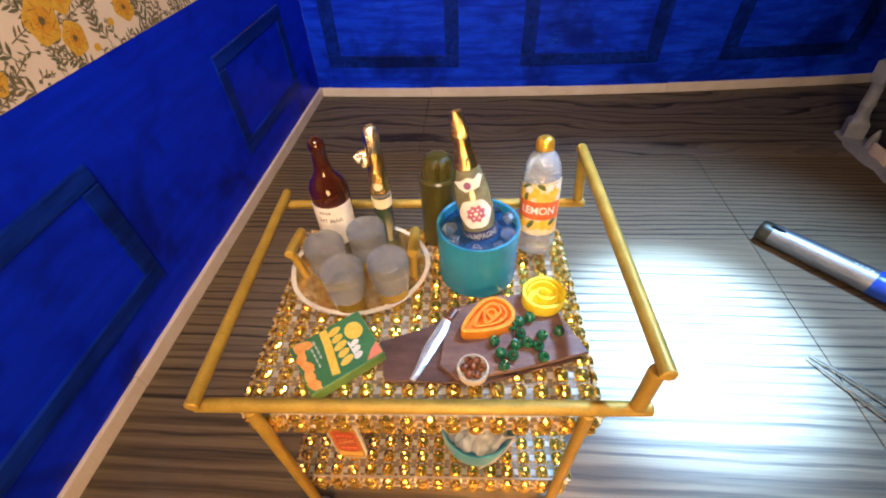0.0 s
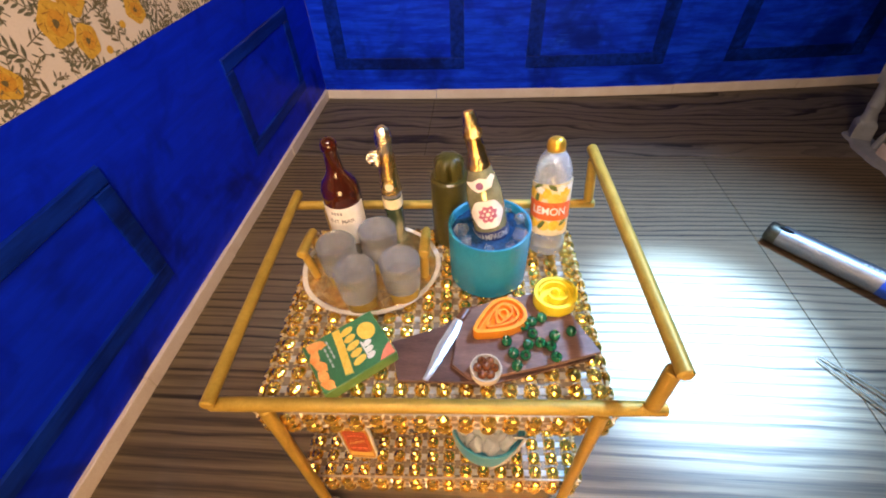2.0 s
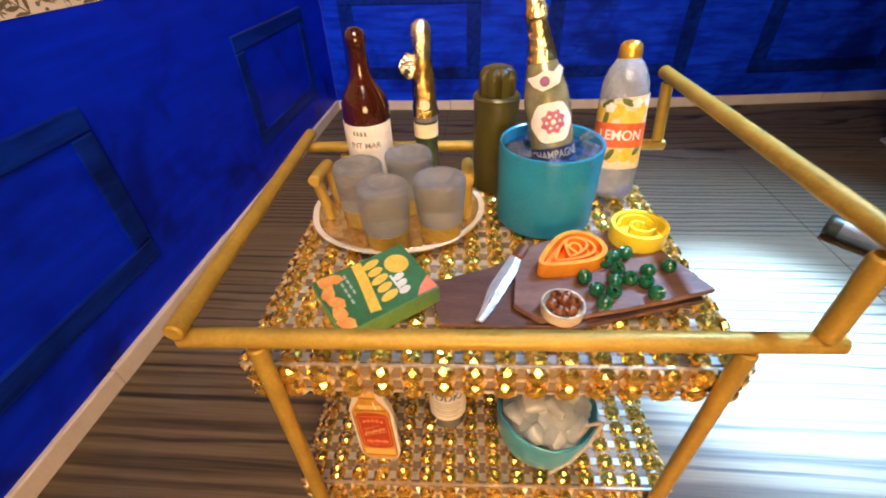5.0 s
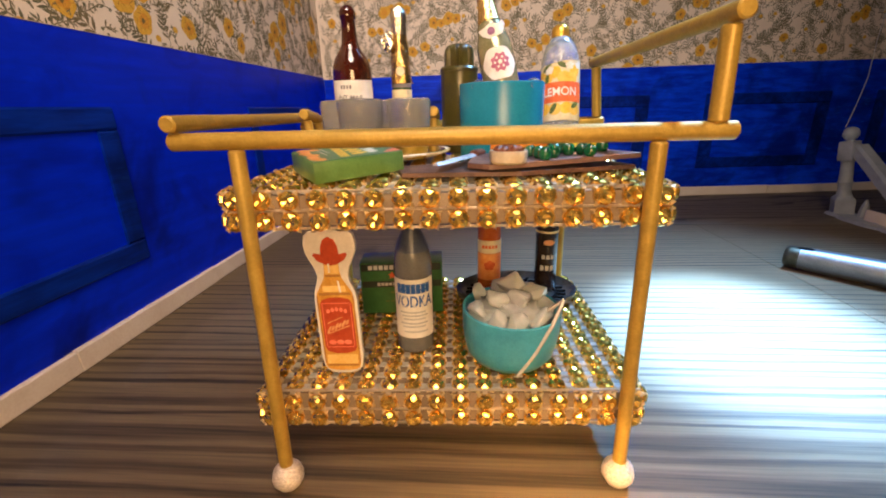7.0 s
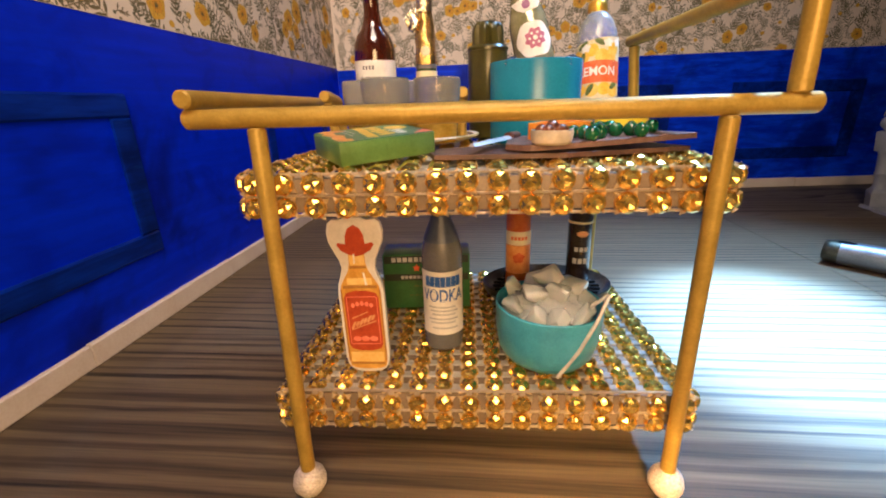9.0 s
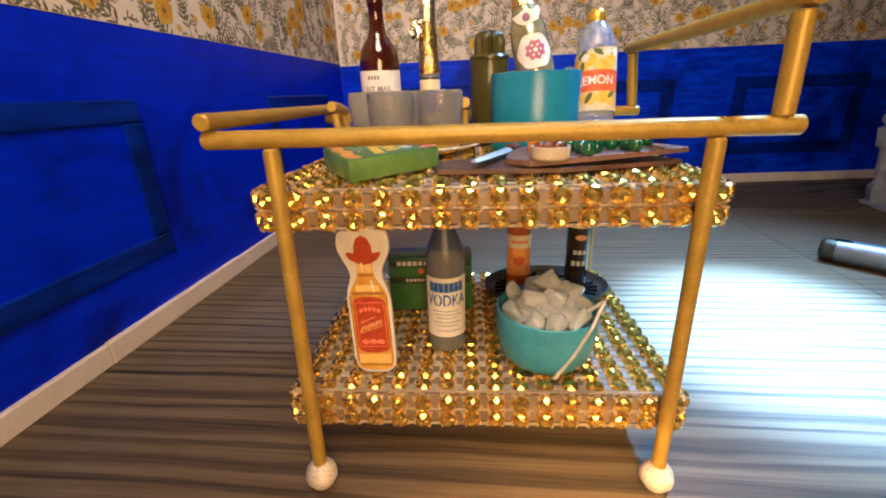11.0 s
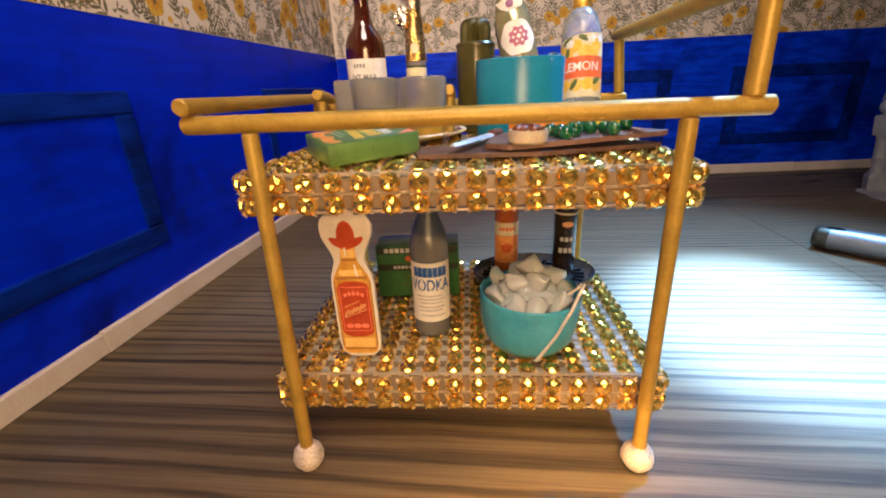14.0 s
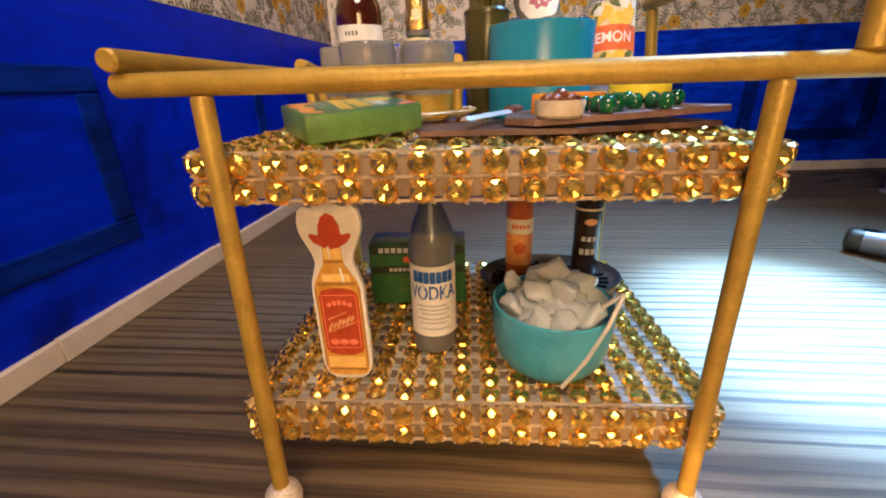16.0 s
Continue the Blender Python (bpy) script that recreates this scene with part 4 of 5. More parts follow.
def chunk(seed, sx, sy, sz, rough=0.35):
    bm = bmesh.new()
    bmesh.ops.create_cube(bm, size=1.4)
    bmesh.ops.subdivide_edges(bm, edges=bm.edges[:], cuts=1, use_grid_fill=True)
    off = Vector((seed * 3.7, seed * 1.3, seed * 2.1))
    for v in bm.verts:
        v.co += rough * noise.noise_vector(v.co * 0.9 + off)
        v.co = Vector((v.co.x * sx, v.co.y * sy, v.co.z * sz))
    bmesh.ops.smooth_vert(bm, verts=bm.verts[:], factor=0.35, use_axis_x=True, use_axis_y=True, use_axis_z=True)
    bmesh.ops.bevel(bm, geom=bm.edges[:], offset=0.10 * min(sx, sy, sz), segments=1, affect="EDGES", profile=0.5)
    return bm


def shard(seed, sx, sy, sz):
    """A broken piece of ice with flat facets."""
    r = random.Random(seed)
    bm = bmesh.new()
    for _ in range(13):
        d = Vector((r.gauss(0, 1), r.gauss(0, 1), r.gauss(0, 1))).normalized() * r.uniform(0.85, 1.1)
        bm.verts.new((d.x * sx, d.y * sy, d.z * sz))
    res = bmesh.ops.convex_hull(bm, input=bm.verts[:])
    bmesh.ops.delete(bm, geom=[v for v in res["geom_interior"] if isinstance(v, bmesh.types.BMVert)], context="VERTS")
    bmesh.ops.bevel(bm, geom=bm.edges[:], offset=0.13 * min(sx, sy, sz), segments=2, affect="EDGES", profile=0.5, clamp_overlap=True)
    return bm


rng = random.Random(11)
for k, (u, v, z, s) in enumerate(((9.0, 55, 105.4, 2.9), (10.5, 48.6, 105.6, 2.9), (13.5, 63.5, 105.4, 2.2), (28.0, 52, 105.8, 3.1), (29.0, 60.5, 105.6, 2.8), (24.5, 66, 105, 2.4), (19.6, 68.6, 105, 2.0), (24.6, 47.0, 105.2, 2.6), (17.5, 46.0, 105.0, 2.2))):
    ice = part("ice_cube", chunk(k, s, s * 0.9, s * 0.85), M_ICE, None, angle=25)
    ice.matrix_world = at(u, v, z + 1.6, rng.uniform(0, 360), rng.uniform(-30, 30), rng.uniform(-30, 30))
    tagged(ice, "clear bluish ice chunk in the turquoise bucket", "ice", "ice in the bucket")

champ = thing("champagne_bottle", at(21.2, 54.8, TOP + 9.2, 0, -13.0, -11.6), "silvery green champagne bottle with gold foil neck", "bottle")
part("glass_body", lathe([(0, 0), (5.4, 0), (5.9, 0.8), (5.9, 25), (5.6, 28), (4.7, 31.6), (3.7, 35), (2.9, 38), (2.4, 41), (0, 41)], 40), M_CHAMP, champ)
bm = lathe([(3.9, 34.8), (3.1, 37.8), (2.6, 41), (2.4, 44), (2.9, 44.8), (2.9, 46.6), (2.4, 47.4), (2.3, 50.6), (1.8, 52.2), (0, 52.6)], 28)
for v in bm.verts:
    n = noise.noise_vector(v.co * 0.7)
    v.co += Vector((n.x, n.y, 0)) * 0.6
part("foil", bm, M_FOIL, champ, "crinkled gold foil neck")
label = part("label", wrapped([disc(0, 20.2, 5.9, 5.2, 40, 0, 0.04, 6)], 6.05, 0.02), M_LABEL, champ, "white scalloped oval label", smooth=False)
part("emblem", wrapped([disc(0.2, 20.4, 3.0, 2.8, 40, 0.3, 0.13, 8)], 6.14, 0.02), M_WINE_RED, label, smooth=False)
part("emblem_dots", wrapped([disc(0.2 + 1.7 * math.cos(k * 1.05), 20.4 + 1.6 * math.sin(k * 1.05), 0.4, n=8) for k in range(6)] + [disc(0.2, 20.4, 0.7, n=10)], 6.20, 0.02), M_LABEL, label, smooth=False)
neck_label = part("neck_label", wrapped([[(-5.0, 31.8), (-3.4, 29.6), (-1.2, 28.2), (1.0, 28.6), (3.4, 29.2), (5.4, 32.4), (4.0, 33.6), (2.2, 32.2), (0, 33.0), (-2.4, 32.0)]], 5.75, -0.05), M_LABEL, champ, "white collar label", smooth=False)
part("emblem", wrapped([disc(-0.3, 30.4, 1.25, n=18)], 5.85, -0.05), M_PURPLE, neck_label, smooth=False)
band = part("band", wrapped_band(-9, 9, 10.0, 13.8, 5.95), M_DBLUE, champ, "dark blue label band")
part("lettering", bend(letters("CHAMPAGNE", 2.9, 0.78), 6.16, 11.9), M_GREYPR, band, smooth=False)

lemon = thing("lemonade_bottle", at(40.6, 67.8, TOP + 1.1, 0, -12.5, 0) @ Matrix.Scale(1.05, 4), "cloudy clear lemonade bottle with a lemon label", "bottle")
part("glass_body", lathe([(0, 0), (5.7, 0), (6.3, 0.8), (6.45, 8), (6.35, 28), (6.1, 31), (5.0, 34.6), (3.4, 36.8), (2.6, 37.6), (0, 37.6)], 40), M_CLEARB, lemon)
part("cap", lathe([(2.7, 36.9), (3.0, 37.4), (3.05, 39.2), (2.8, 40.6), (1.8, 41.5), (0, 41.8)], 28), M_GOLDCAP, lemon, "shiny gold cap")
label = part("label", wrapped_band(-9.5, 9.5, 8.6, 26.6, 6.5, -0.25, top=lambda k: 2.2 * k), M_TANLABEL, lemon, "tan lemon label with fruit and a red band")
part("lemon_print", wrapped([disc(x, y, 2.1, 1.9, 16, 0.4) for x, y in ((-1.6, 24.4), (5.4, 24.6), (-7.4, 23.4), (2.2, 12.6), (-5.6, 12.6))], 6.68, -0.25), M_YELLOW, label, smooth=False)
part("leaf_print", wrapped([disc(x, y, 2.0, 0.85, 10, t) for x, y, t in ((-4.6, 26.2, 0.5), (1.0, 26.6, -0.4), (-4.6, 22.4, 1.4), (-7.6, 14.2, 2.6), (5.6, 13.8, 0.7), (-2.2, 12.6, 1.0))], 6.72, -0.25), M_LEAFPR, label, smooth=False)
part("blossom_print", wrapped([disc(x, y, 1.5, 1.2, 20, 0.3, 0.2, 5) for x, y in ((-3.6, 25.2), (3.4, 26.4), (7.2, 26.8))], 6.74, -0.25), M_LABEL, label, "pale blossom print", smooth=False)
part("orange_print", wrapped([disc(x, y, 2.2, 2.0, 16, 0.2) for x, y in ((-4.6, 22.6), (1.4, 22.6), (4.2, 22.4), (-1.6, 12.4), (5.4, 12.2))], 6.70, -0.25), M_GOLDPR, label, smooth=False)
part("red_band", wrapped([rect(-8.8, 14.6, 8.8, 21.2, 16)], 6.76, -0.25), M_REDOR, label, smooth=False)
part("lettering", bend(letters("LEMON", 3.8, 0.95), 6.84, 17.9, -0.25), M_LABEL, label, smooth=False)

# snack box: green printed card
chips = thing("snack_box", at(-24.4, 19.6, TOP + 1.0) @ Matrix.Rotation(radians(5), 4, "X") @ Matrix.Rotation(radians(-54.7), 4, "Z") @ Matrix.Scale(1.03, 4), "green printed snack box with orange and yellow print", "snack box")
part("carton", box(-8.8, -11.6, 0, 8.8, 11.6, 5.0, 0.35), M_PACK_S, chips)
face = part("front_panel", box(-8.5, -11.3, 4.9, 8.5, 11.3, 5.12, 0.05, 1), M_PACK, chips, "glossy green printed face")
part("sun_print", flat([disc(-3.0, 7.2, 3.1, 2.8, 18)], 5.16), M_GOLDPR, face, smooth=False)
part("logo_print", flat([disc(1.0 + 2.1 * k, 5.6 - 0.35 * k, 0.95, 1.5, 12, 0.3) for k in range(3)] + [rect(-0.4, 3.8, 5.6, 4.4)], 5.20), M_LABEL, face, smooth=False)
part("name_print", flat([disc(-6.0 + 2.7 * k, 2.0 - 0.15 * k, 1.15, 2.3 - 0.35 * (k % 2), 12, 0.25) for k in range(5)], 5.18), M_GOLDPR, face, smooth=False)
part("banner_print", flat([[(-8.2, -2.0), (-3, -2.6), (2, -3.4), (6.8, -4.2), (7.4, -1.9), (2, -1.0), (-3, -0.2), (-8.2, 0.4)]], 5.17), M_GOLDPR, face, smooth=False)
part("small_print", flat(bars(-6.5, 0.5, -4.6, 0.55, 4) + bars(-4.5, 3.0, -6.0, 0.55, 4), 5.17), M_GREYPR, face, smooth=False)
part("chip_print", flat([disc(x, y, 2.3, 1.5, 12, t, 0.12, 5) for x, y, t in ((-6.4, -9.0, 0.3), (-3.2, -9.6, -0.4), (0.2, -9.0, 0.5), (3.4, -9.6, 0), (6.4, -9.4, 0.6), (-6.6, -7.0, 1.0))], 5.19), M_ORANGEPR, face, smooth=False)
part("corner_print", flat([[(8.4, 11.2), (4.2, 11.2), (6.0, 8.4), (8.4, 6.2)]], 5.17), M_CORAL, face, smooth=False)

# cutting board: two thin stained slips of wood
board = thing("cutting_board", at(0, 0, TOP), "dark stained thin wood cutting board, slightly split", "cutting board")
part("slip", slab([(-13, 26.5), (4, 33), (10, 38.5), (38, 45.5), (51, 21.2), (20, 12.4), (4, 12.8), (-9.5, 13.2)], 0.1, 1.2, 0.15), M_WALNUT_D, board, smooth=False)
def warp(bm, rise):
    for v in bm.verts:
        v.co.z += rise * max(0.0, v.co.x - 12.0)
    return bm


bm = slab([(7.0, 17.6), (12.2, 13.0), (19, 13.6), (30, 15.8), (41, 18.4), (52.2, 21.4), (47, 33), (41.4, 46), (25, 42.8), (9.5, 38.6)], 1.6, 2.9, 0.2)
part("slip", warp(bm, 0.034), M_WALNUT, board, smooth=False)

knife = thing("knife", at(4.8, 25.0, TOP + 3.0, -24.5) @ Matrix.Diagonal((1.0, 1.0, 0.6, 1.0)), "little knife with a crinkled foil blade", "knife")
bm = bmesh.new()
rows = []
for k in range(15):
    y = -15.2 + k * 1.72
    w = 2.0 * min(1.0, 0.42 + 0.09 * k) * (1.0 if k < 12 else 1.0 - 0.08 * (k - 11))
    c = 0.5 * math.sin(k * 0.7)
    fold = lambda q: 0.30 * noise.noise(Vector((q, y * 0.55, 3.0)))
    rows.append([bm.verts.new((x + c * 0.3, y, z)) for x, z in ((-w, 0.05), (-w * 0.45, 0.9 + fold(1)), (w * 0.15, 1.15 + fold(4)), (w * 0.55, 0.75 + fold(7)), (w, 0.1), (0, 0.0))])
for a, c in zip(rows, rows[1:]):
    for k in range(6):
        bm.faces.new((a[k], c[k], c[(k + 1) % 6], a[(k + 1) % 6]))
bm.faces.new(rows[0][::-1])
bm.faces.new(rows[-1])
bmesh.ops.recalc_face_normals(bm, faces=bm.faces[:])
part("blade", bm, M_STEEL, knife, "crinkled silver foil blade", smooth=False)
part("grip", tube([(0.4, 8.6, 0.9), (0.6, 10.6, 1.0), (0.8, 13.6, 1.0)], 1.6, 12), M_HANDLE, knife, "dark brown wooden grip")

nuts = thing("nut_dish", at(16.4, 14.4, TOP + 2.95), "small cream dish holding brown beads", "dish")
part("dish", lathe([(0, 0), (3.9, 0), (4.5, 0.5), (4.75, 2.6), (4.6, 3.2), (4.2, 3.2), (4.0, 1.4), (0, 1.2)], 32, 0.03), M_CUP, nuts)


def bead_mesh(r, hole, h):
    pr = [(hole, -h * 0.55), (r * 0.6, -h), (r * 0.92, -h * 0.6), (r, 0), (r * 0.92, h * 0.6), (r * 0.6, h), (hole, h * 0.55), (hole, -h * 0.55)]
    return lathe(pr, 18)


rng = random.Random(21)
first = None
for k in range(7):
    a, rr = k * 1.05, (0.0 if k == 6 else 2.4)
    m = at(16.4 + rr * math.cos(a), 14.4 + rr * math.sin(a), TOP + 6.0 + (0.9 if k == 6 else 0.0), rng.uniform(0, 180), rng.uniform(-50, 50), rng.uniform(-50, 50))
    if first is None:
        first = part("nut", bead_mesh(1.35, 0.4, 1.1), M_NUT, None)
        first.matrix_world = m
        tagged(first, "brown glossy bead as a nut in the dish", "nut", "nuts in the dish")
    else:
        copy_thing(first, m)

first = None
for k, (u, v) in enumerate(((28.8, 29.5), (31.2, 31.0), (34.4, 32.4), (31.0, 26.6), (32.9, 23.4), (29.3, 22.8), (28.2, 19.2), (24.7, 19.9), (23.0, 24.0), (25.4, 15.9), (37.5, 25.9), (36.0, 22.2), (37.0, 18.6), (42.7, 27.4))):
    m = at(u, v, TOP + 4.4 + 0.034 * max(0.0, u - 12.0), rng.uniform(0, 180), rng.uniform(-35, 35), rng.uniform(-35, 35))
    if first is None:
        first = part("grape", bead_mesh(1.75, 0.5, 1.45), M_BEAD, None)
        first.matrix_world = m
        tagged(first, "glossy dark green glass bead as a grape", "grape", "grapes on the board")
    else:
        copy_thing(first, m)


def paper_strip(points, h, t):
    """A strip of paper standing on edge along points."""
    bm = bmesh.new()
    pts = [Vector((x, y, 0)) for x, y in points]
    cols = []
    for i, p in enumerate(pts):
        d = (pts[min(i + 1, len(pts) - 1)] - pts[max(i - 1, 0)]).normalized()
        s = Vector((-d.y, d.x, 0)) * t / 2
        cols.append([bm.verts.new(p - s), bm.verts.new(p + s), bm.verts.new(p + s + Vector((0, 0, h))), bm.verts.new(p - s + Vector((0, 0, h)))])
    for a, b in zip(cols, cols[1:]):
        for k in range(4):
            bm.faces.new((a[k], b[k], b[(k + 1) % 4], a[(k + 1) % 4]))
    bm.faces.new(cols[0][::-1])
    bm.faces.new(cols[-1])
    bmesh.ops.recalc_face_normals(bm, faces=bm.faces[:])
    return bm


def drop_loop(scale, n=44):
    """An almond outline, pointed at -x, rounder at +x."""
    out = []
    for i in range(n + 1):
        a = math.pi + 2 * math.pi * i / n
        x = math.cos(a)
        y = math.sin(a) * (0.36 + 0.20 * x) * 1.6
        out.append((x * 9.0 * scale, y * 8.8 * scale))
    return out


orange = thing("orange_wedge", at(20.8, 31.2, TOP + 2.95, 33), "orange slice rolled from strips of paper", "fruit slice")
part("rind", paper_strip(drop_loop(1.0), 4.0, 1.2), M_ORANGE, orange)
for s, turn, dx, dy, h in ((0.66, 0.10, 1.2, 0.2, 3.4), (0.44, 0.55, 2.0, 0.4, 3.8), (0.24, 1.2, 2.5, 0.3, 3.2)):
    ca, sa = math.cos(turn), math.sin(turn)
    part("coil", paper_strip([(x * ca - y * sa + dx, x * sa + y * ca + dy) for x, y in drop_loop(s)], h, 0.7), M_ORANGE_D, orange, "deep orange paper coil")
part("pulp", slab([(x + 0.4, y) for x, y in drop_loop(0.95)[:-1]], 0.1, 1.3), M_ORANGE_D, orange)

yellow = thing("lemon_wedge", at(39.6, 40.2, TOP + 3.6, 20), "yellow lemon half rolled from strips of paper", "fruit slice")
part("rind", paper_strip([(6.6 * math.cos(a), 6.3 * math.sin(a)) for a in (2 * math.pi * i / 40 for i in range(41))], 4.7, 1.1), M_YPAPER, yellow)
spiral = [((1.0 + 0.50 * a) * math.cos(a), (1.0 + 0.47 * a) * math.sin(a)) for a in (0.22 * i for i in range(42))]
part("coil", paper_strip([(x + 0.5, y + 0.3) for x, y in spiral], 4.2, 0.6), M_YPAPER, yellow)
part("pulp", slab(disc(0, 0, 6.3, 6.0, 30), 0.1, 1.4), M_YPAPER, yellow)

# ---- things on the lower shelf ----
tequila = thing("tequila_cutout", at(-27.8, 9.6, LOW, -3, 87, 0) @ pose(0, 0, 0, 0, 0, 2.0) @ Matrix.Diagonal((1.0, 1.045, 1.0, 1.0)), "flat laminated cut-out of a tequila bottle with red hat", "cut-out")
half = [(1.6, 0.0), (3.2, 0.25), (4.6, 1.0), (5.5, 2.4), (5.9, 4.6), (5.9, 12), (5.9, 21), (5.6, 23.6), (4.7, 26.0), (4.2, 27.6), (4.6, 29.6), (5.9, 32.2), (6.8, 34.2), (7.0, 36.4), (6.5, 38.6), (5.2, 39.6), (3.4, 39.3), (1.8, 40.0)]
outline = half + [(-x, y) for x, y in half[::-1]]
part("backing", slab(outline, -0.8, 0.7, 0.2), M_CLEARFILM, tequila, "white laminated edge")
inner = [(x * 0.92, 0.5 + y * 0.972) for x, y in half]
part("film_print", flat([inner + [(-x, y) for x, y in inner[::-1]]], 0.73), M_FILM, tequila, "cream paper under clear film", smooth=False)
b_half = [(1.5, 0.9), (3.6, 1.1), (4.7, 1.7), (5.1, 3.0), (5.2, 5.0), (5.2, 21.4), (4.9, 23.2), (3.6, 25.4), (2.5, 27.2), (2.1, 29.0), (2.0, 32.4)]
bottle = part("bottle_print", flat([b_half + [(-x, y) for x, y in b_half[::-1]]], 0.75), M_AMBERPR, tequila, "amber bottle picture", smooth=False)
part("label_print", flat([[(-3.8, 6.6), (-1.5, 6.0), (1.5, 6.0), (3.8, 6.6), (4.5, 7.8), (4.5, 20.2), (3.8, 21.4), (1.5, 22.0), (-1.5, 22.0), (-3.8, 21.4), (-4.5, 20.2), (-4.5, 7.8)]], 0.80), M_REDPR, bottle, "red label with pale print", smooth=False)
part("label_border", flat([rect(-3.8, 20.3, 3.8, 20.5), rect(-3.8, 7.8, 3.8, 8.0), rect(-4.0, 8.0, -3.8, 20.3), rect(3.8, 8.0, 4.0, 20.3)], 0.84), M_CORAL, bottle, smooth=False)
arcs = [disc(-2.4 + 1.2 * k, 18.2 + 0.5 * math.sin(k * math.pi / 4), 0.52, 0.62, 10) for k in range(5)] + [disc(x, 9.3, 1.1, 0.7, 14) for x in (-2.2, 0.0, 2.2)]
script = [disc(-2.7 + 1.05 * k, 12.9 + 0.42 * k, 0.36, 1.25 - 0.35 * (k % 2), 10, -0.5) for k in range(6)] + [[(-3.3, 11.6), (3.2, 13.9), (3.2, 14.2), (-3.3, 11.9)], [(-3.0, 14.6), (1.4, 16.4), (1.4, 16.6), (-3.0, 14.9)]]
part("arc_print", flat(arcs, 0.85), M_CORAL, bottle, smooth=False)
part("lettering", flat(script, 0.86), M_PALEPR, bottle, smooth=False)
for shape in (rect(-4.5, 2.2, 4.5, 2.7), rect(-4.4, 22.6, 4.4, 23.3)):
    part("liquid_line", flat([shape], 0.79), M_BROWNPR, bottle, smooth=False)
for shape in (rect(-4.4, 2.9, 4.4, 5.6), rect(-3.2, 23.5, 3.2, 25.2)):
    part("glow_print", flat([shape], 0.79), M_PALEAMBER, bottle, smooth=False)
for side in (-1, 1):
    part("edge_print", flat([rect(min(4.75 * side, 5.15 * side), 3.2, max(4.75 * side, 5.15 * side), 22.4)], 0.80), M_BROWNPR, bottle, smooth=False)
part("neck_print", flat([rect(-1.9, 28.4, 1.9, 31.4)], 0.79), M_PALEAMBER, bottle, smooth=False)
part("neck_ring", flat([rect(-2.1, 27.6, 2.1, 28.2)], 0.80), M_BROWNPR, bottle, smooth=False)
part("shine", flat([[(1.4, 23.4), (2.0, 23.4), (1.5, 26.6), (1.1, 26.6)], rect(-0.9, 28.8, -0.5, 31.2)], 0.81), M_LABEL, bottle, smooth=False)
part("hat_print", flat([[(-4.7, 33.4), (-3.7, 32.0), (-1.8, 31.0), (0, 30.6), (1.8, 31.0), (3.7, 32.0), (4.7, 33.4), (4.3, 34.0), (2.5, 33.6), (2.3, 35.6), (1.5, 37.4), (0, 38.2), (-1.5, 37.4), (-2.3, 35.6), (-2.5, 33.6), (-4.3, 34.0)]], 0.80), M_REDPR, tequila, "red brimmed hat picture", smooth=False)

vodka = thing("vodka_bottle", at(-9.4, 23.8, LOW), "frosted grey vodka bottle with a white and blue label", "bottle")
part("glass_body", lathe([(0, 0), (5.1, 0), (5.6, 0.6), (5.65, 27), (5.5, 29), (4.7, 32.6), (3.4, 35.4), (2.6, 37.2), (2.4, 38.4), (0, 38.4)], 40), M_VODKA, vodka)
part("cap", lathe([(5.0, 32.0), (3.8, 35.2), (3.0, 37.2), (2.6, 39), (2.4, 42.2), (2.0, 42.8), (0, 42.9)], 24), M_VCAP, vodka, "dark blue cap")
label = part("label", wrapped_band(-7.0, 7.0, 5.4, 24.2, 5.7, 0.06), M_LABEL, vodka, "white label with blue print")
part("brand_print", wrapped(bars(-5.2, 5.4, 21.4, 3.0, 7, 0.08) + [rect(-5.2, 20.6, 5.4, 21.3)], 5.86, 0.06), M_BLUEPR, label, smooth=False)
part("lettering", bend(letters("VODKA", 5.0, 0.70), 5.86, 17.2, 0.06), M_BLUEPR, label, smooth=False)
part("small_print", wrapped([rect(-4.3 + 0.5 * (k % 3), y, 4.3 - 0.7 * ((k + 1) % 2), y + 0.55, 6) for k, y in enumerate((13.6, 12.5, 11.4, 10.0, 8.9, 7.2))], 5.86, 0.06), M_GREYPR, label, smooth=False)

beer = thing("beer_carton", at(-16.6, 50.0, LOW, 2.5), "dark green beer carton with pale print", "carton")
part("carton", box(-14.6, -6.0, 0, 14.6, 6.0, 19.6, 0.4), M_BEERBOX, beer)
face = part("front_panel", box(-14.2, -6.12, 0.4, 14.2, -5.98, 19.3, 0.03, 1), M_BEERBOX, beer)
for nm, o, mt in (("black_band", [rect(-14, 10.4, 14, 12.8), rect(-14, 16.6, 14, 19.2)], M_BLACKPR), ("lettering", bars(-11.5, 3.5, 17.9, 1.6, 8) + bars(-8.6, 1.0, 11.6, 1.1, 7), M_GREYPR), ("star_print", [disc(-3.2, 14.9, 1.1, 1.1, 10, 0.3, 0.3, 5)], M_REDOR), ("small_print", bars(-4, 3, 8.4, 0.6, 4) + bars(-6, 5, 5.0, 0.5, 6), M_LEAFPR)):
    bm = flat(o, 0)
    for v in bm.verts:
        v.co = Vector((v.co.x, -6.16 - (0.04 if nm != "black_band" else 0.0), v.co.y))
    part(nm, bm, mt, face, smooth=False)

tray = thing("round_tray", at(25.2, 58.5, LOW), "dark pewter tray with a pierced key pattern", "tray")
bm = lathe([(0, 0), (20.6, 0), (22.6, 1.4), (23.2, 3.6), (22.8, 4.0), (21.6, 2.6), (20.0, 1.4), (0, 1.3)], 56)
bmesh.ops.scale(bm, vec=(1, 0.72, 1), verts=bm.verts)
part("dish", bm, M_PEWTER, tray)
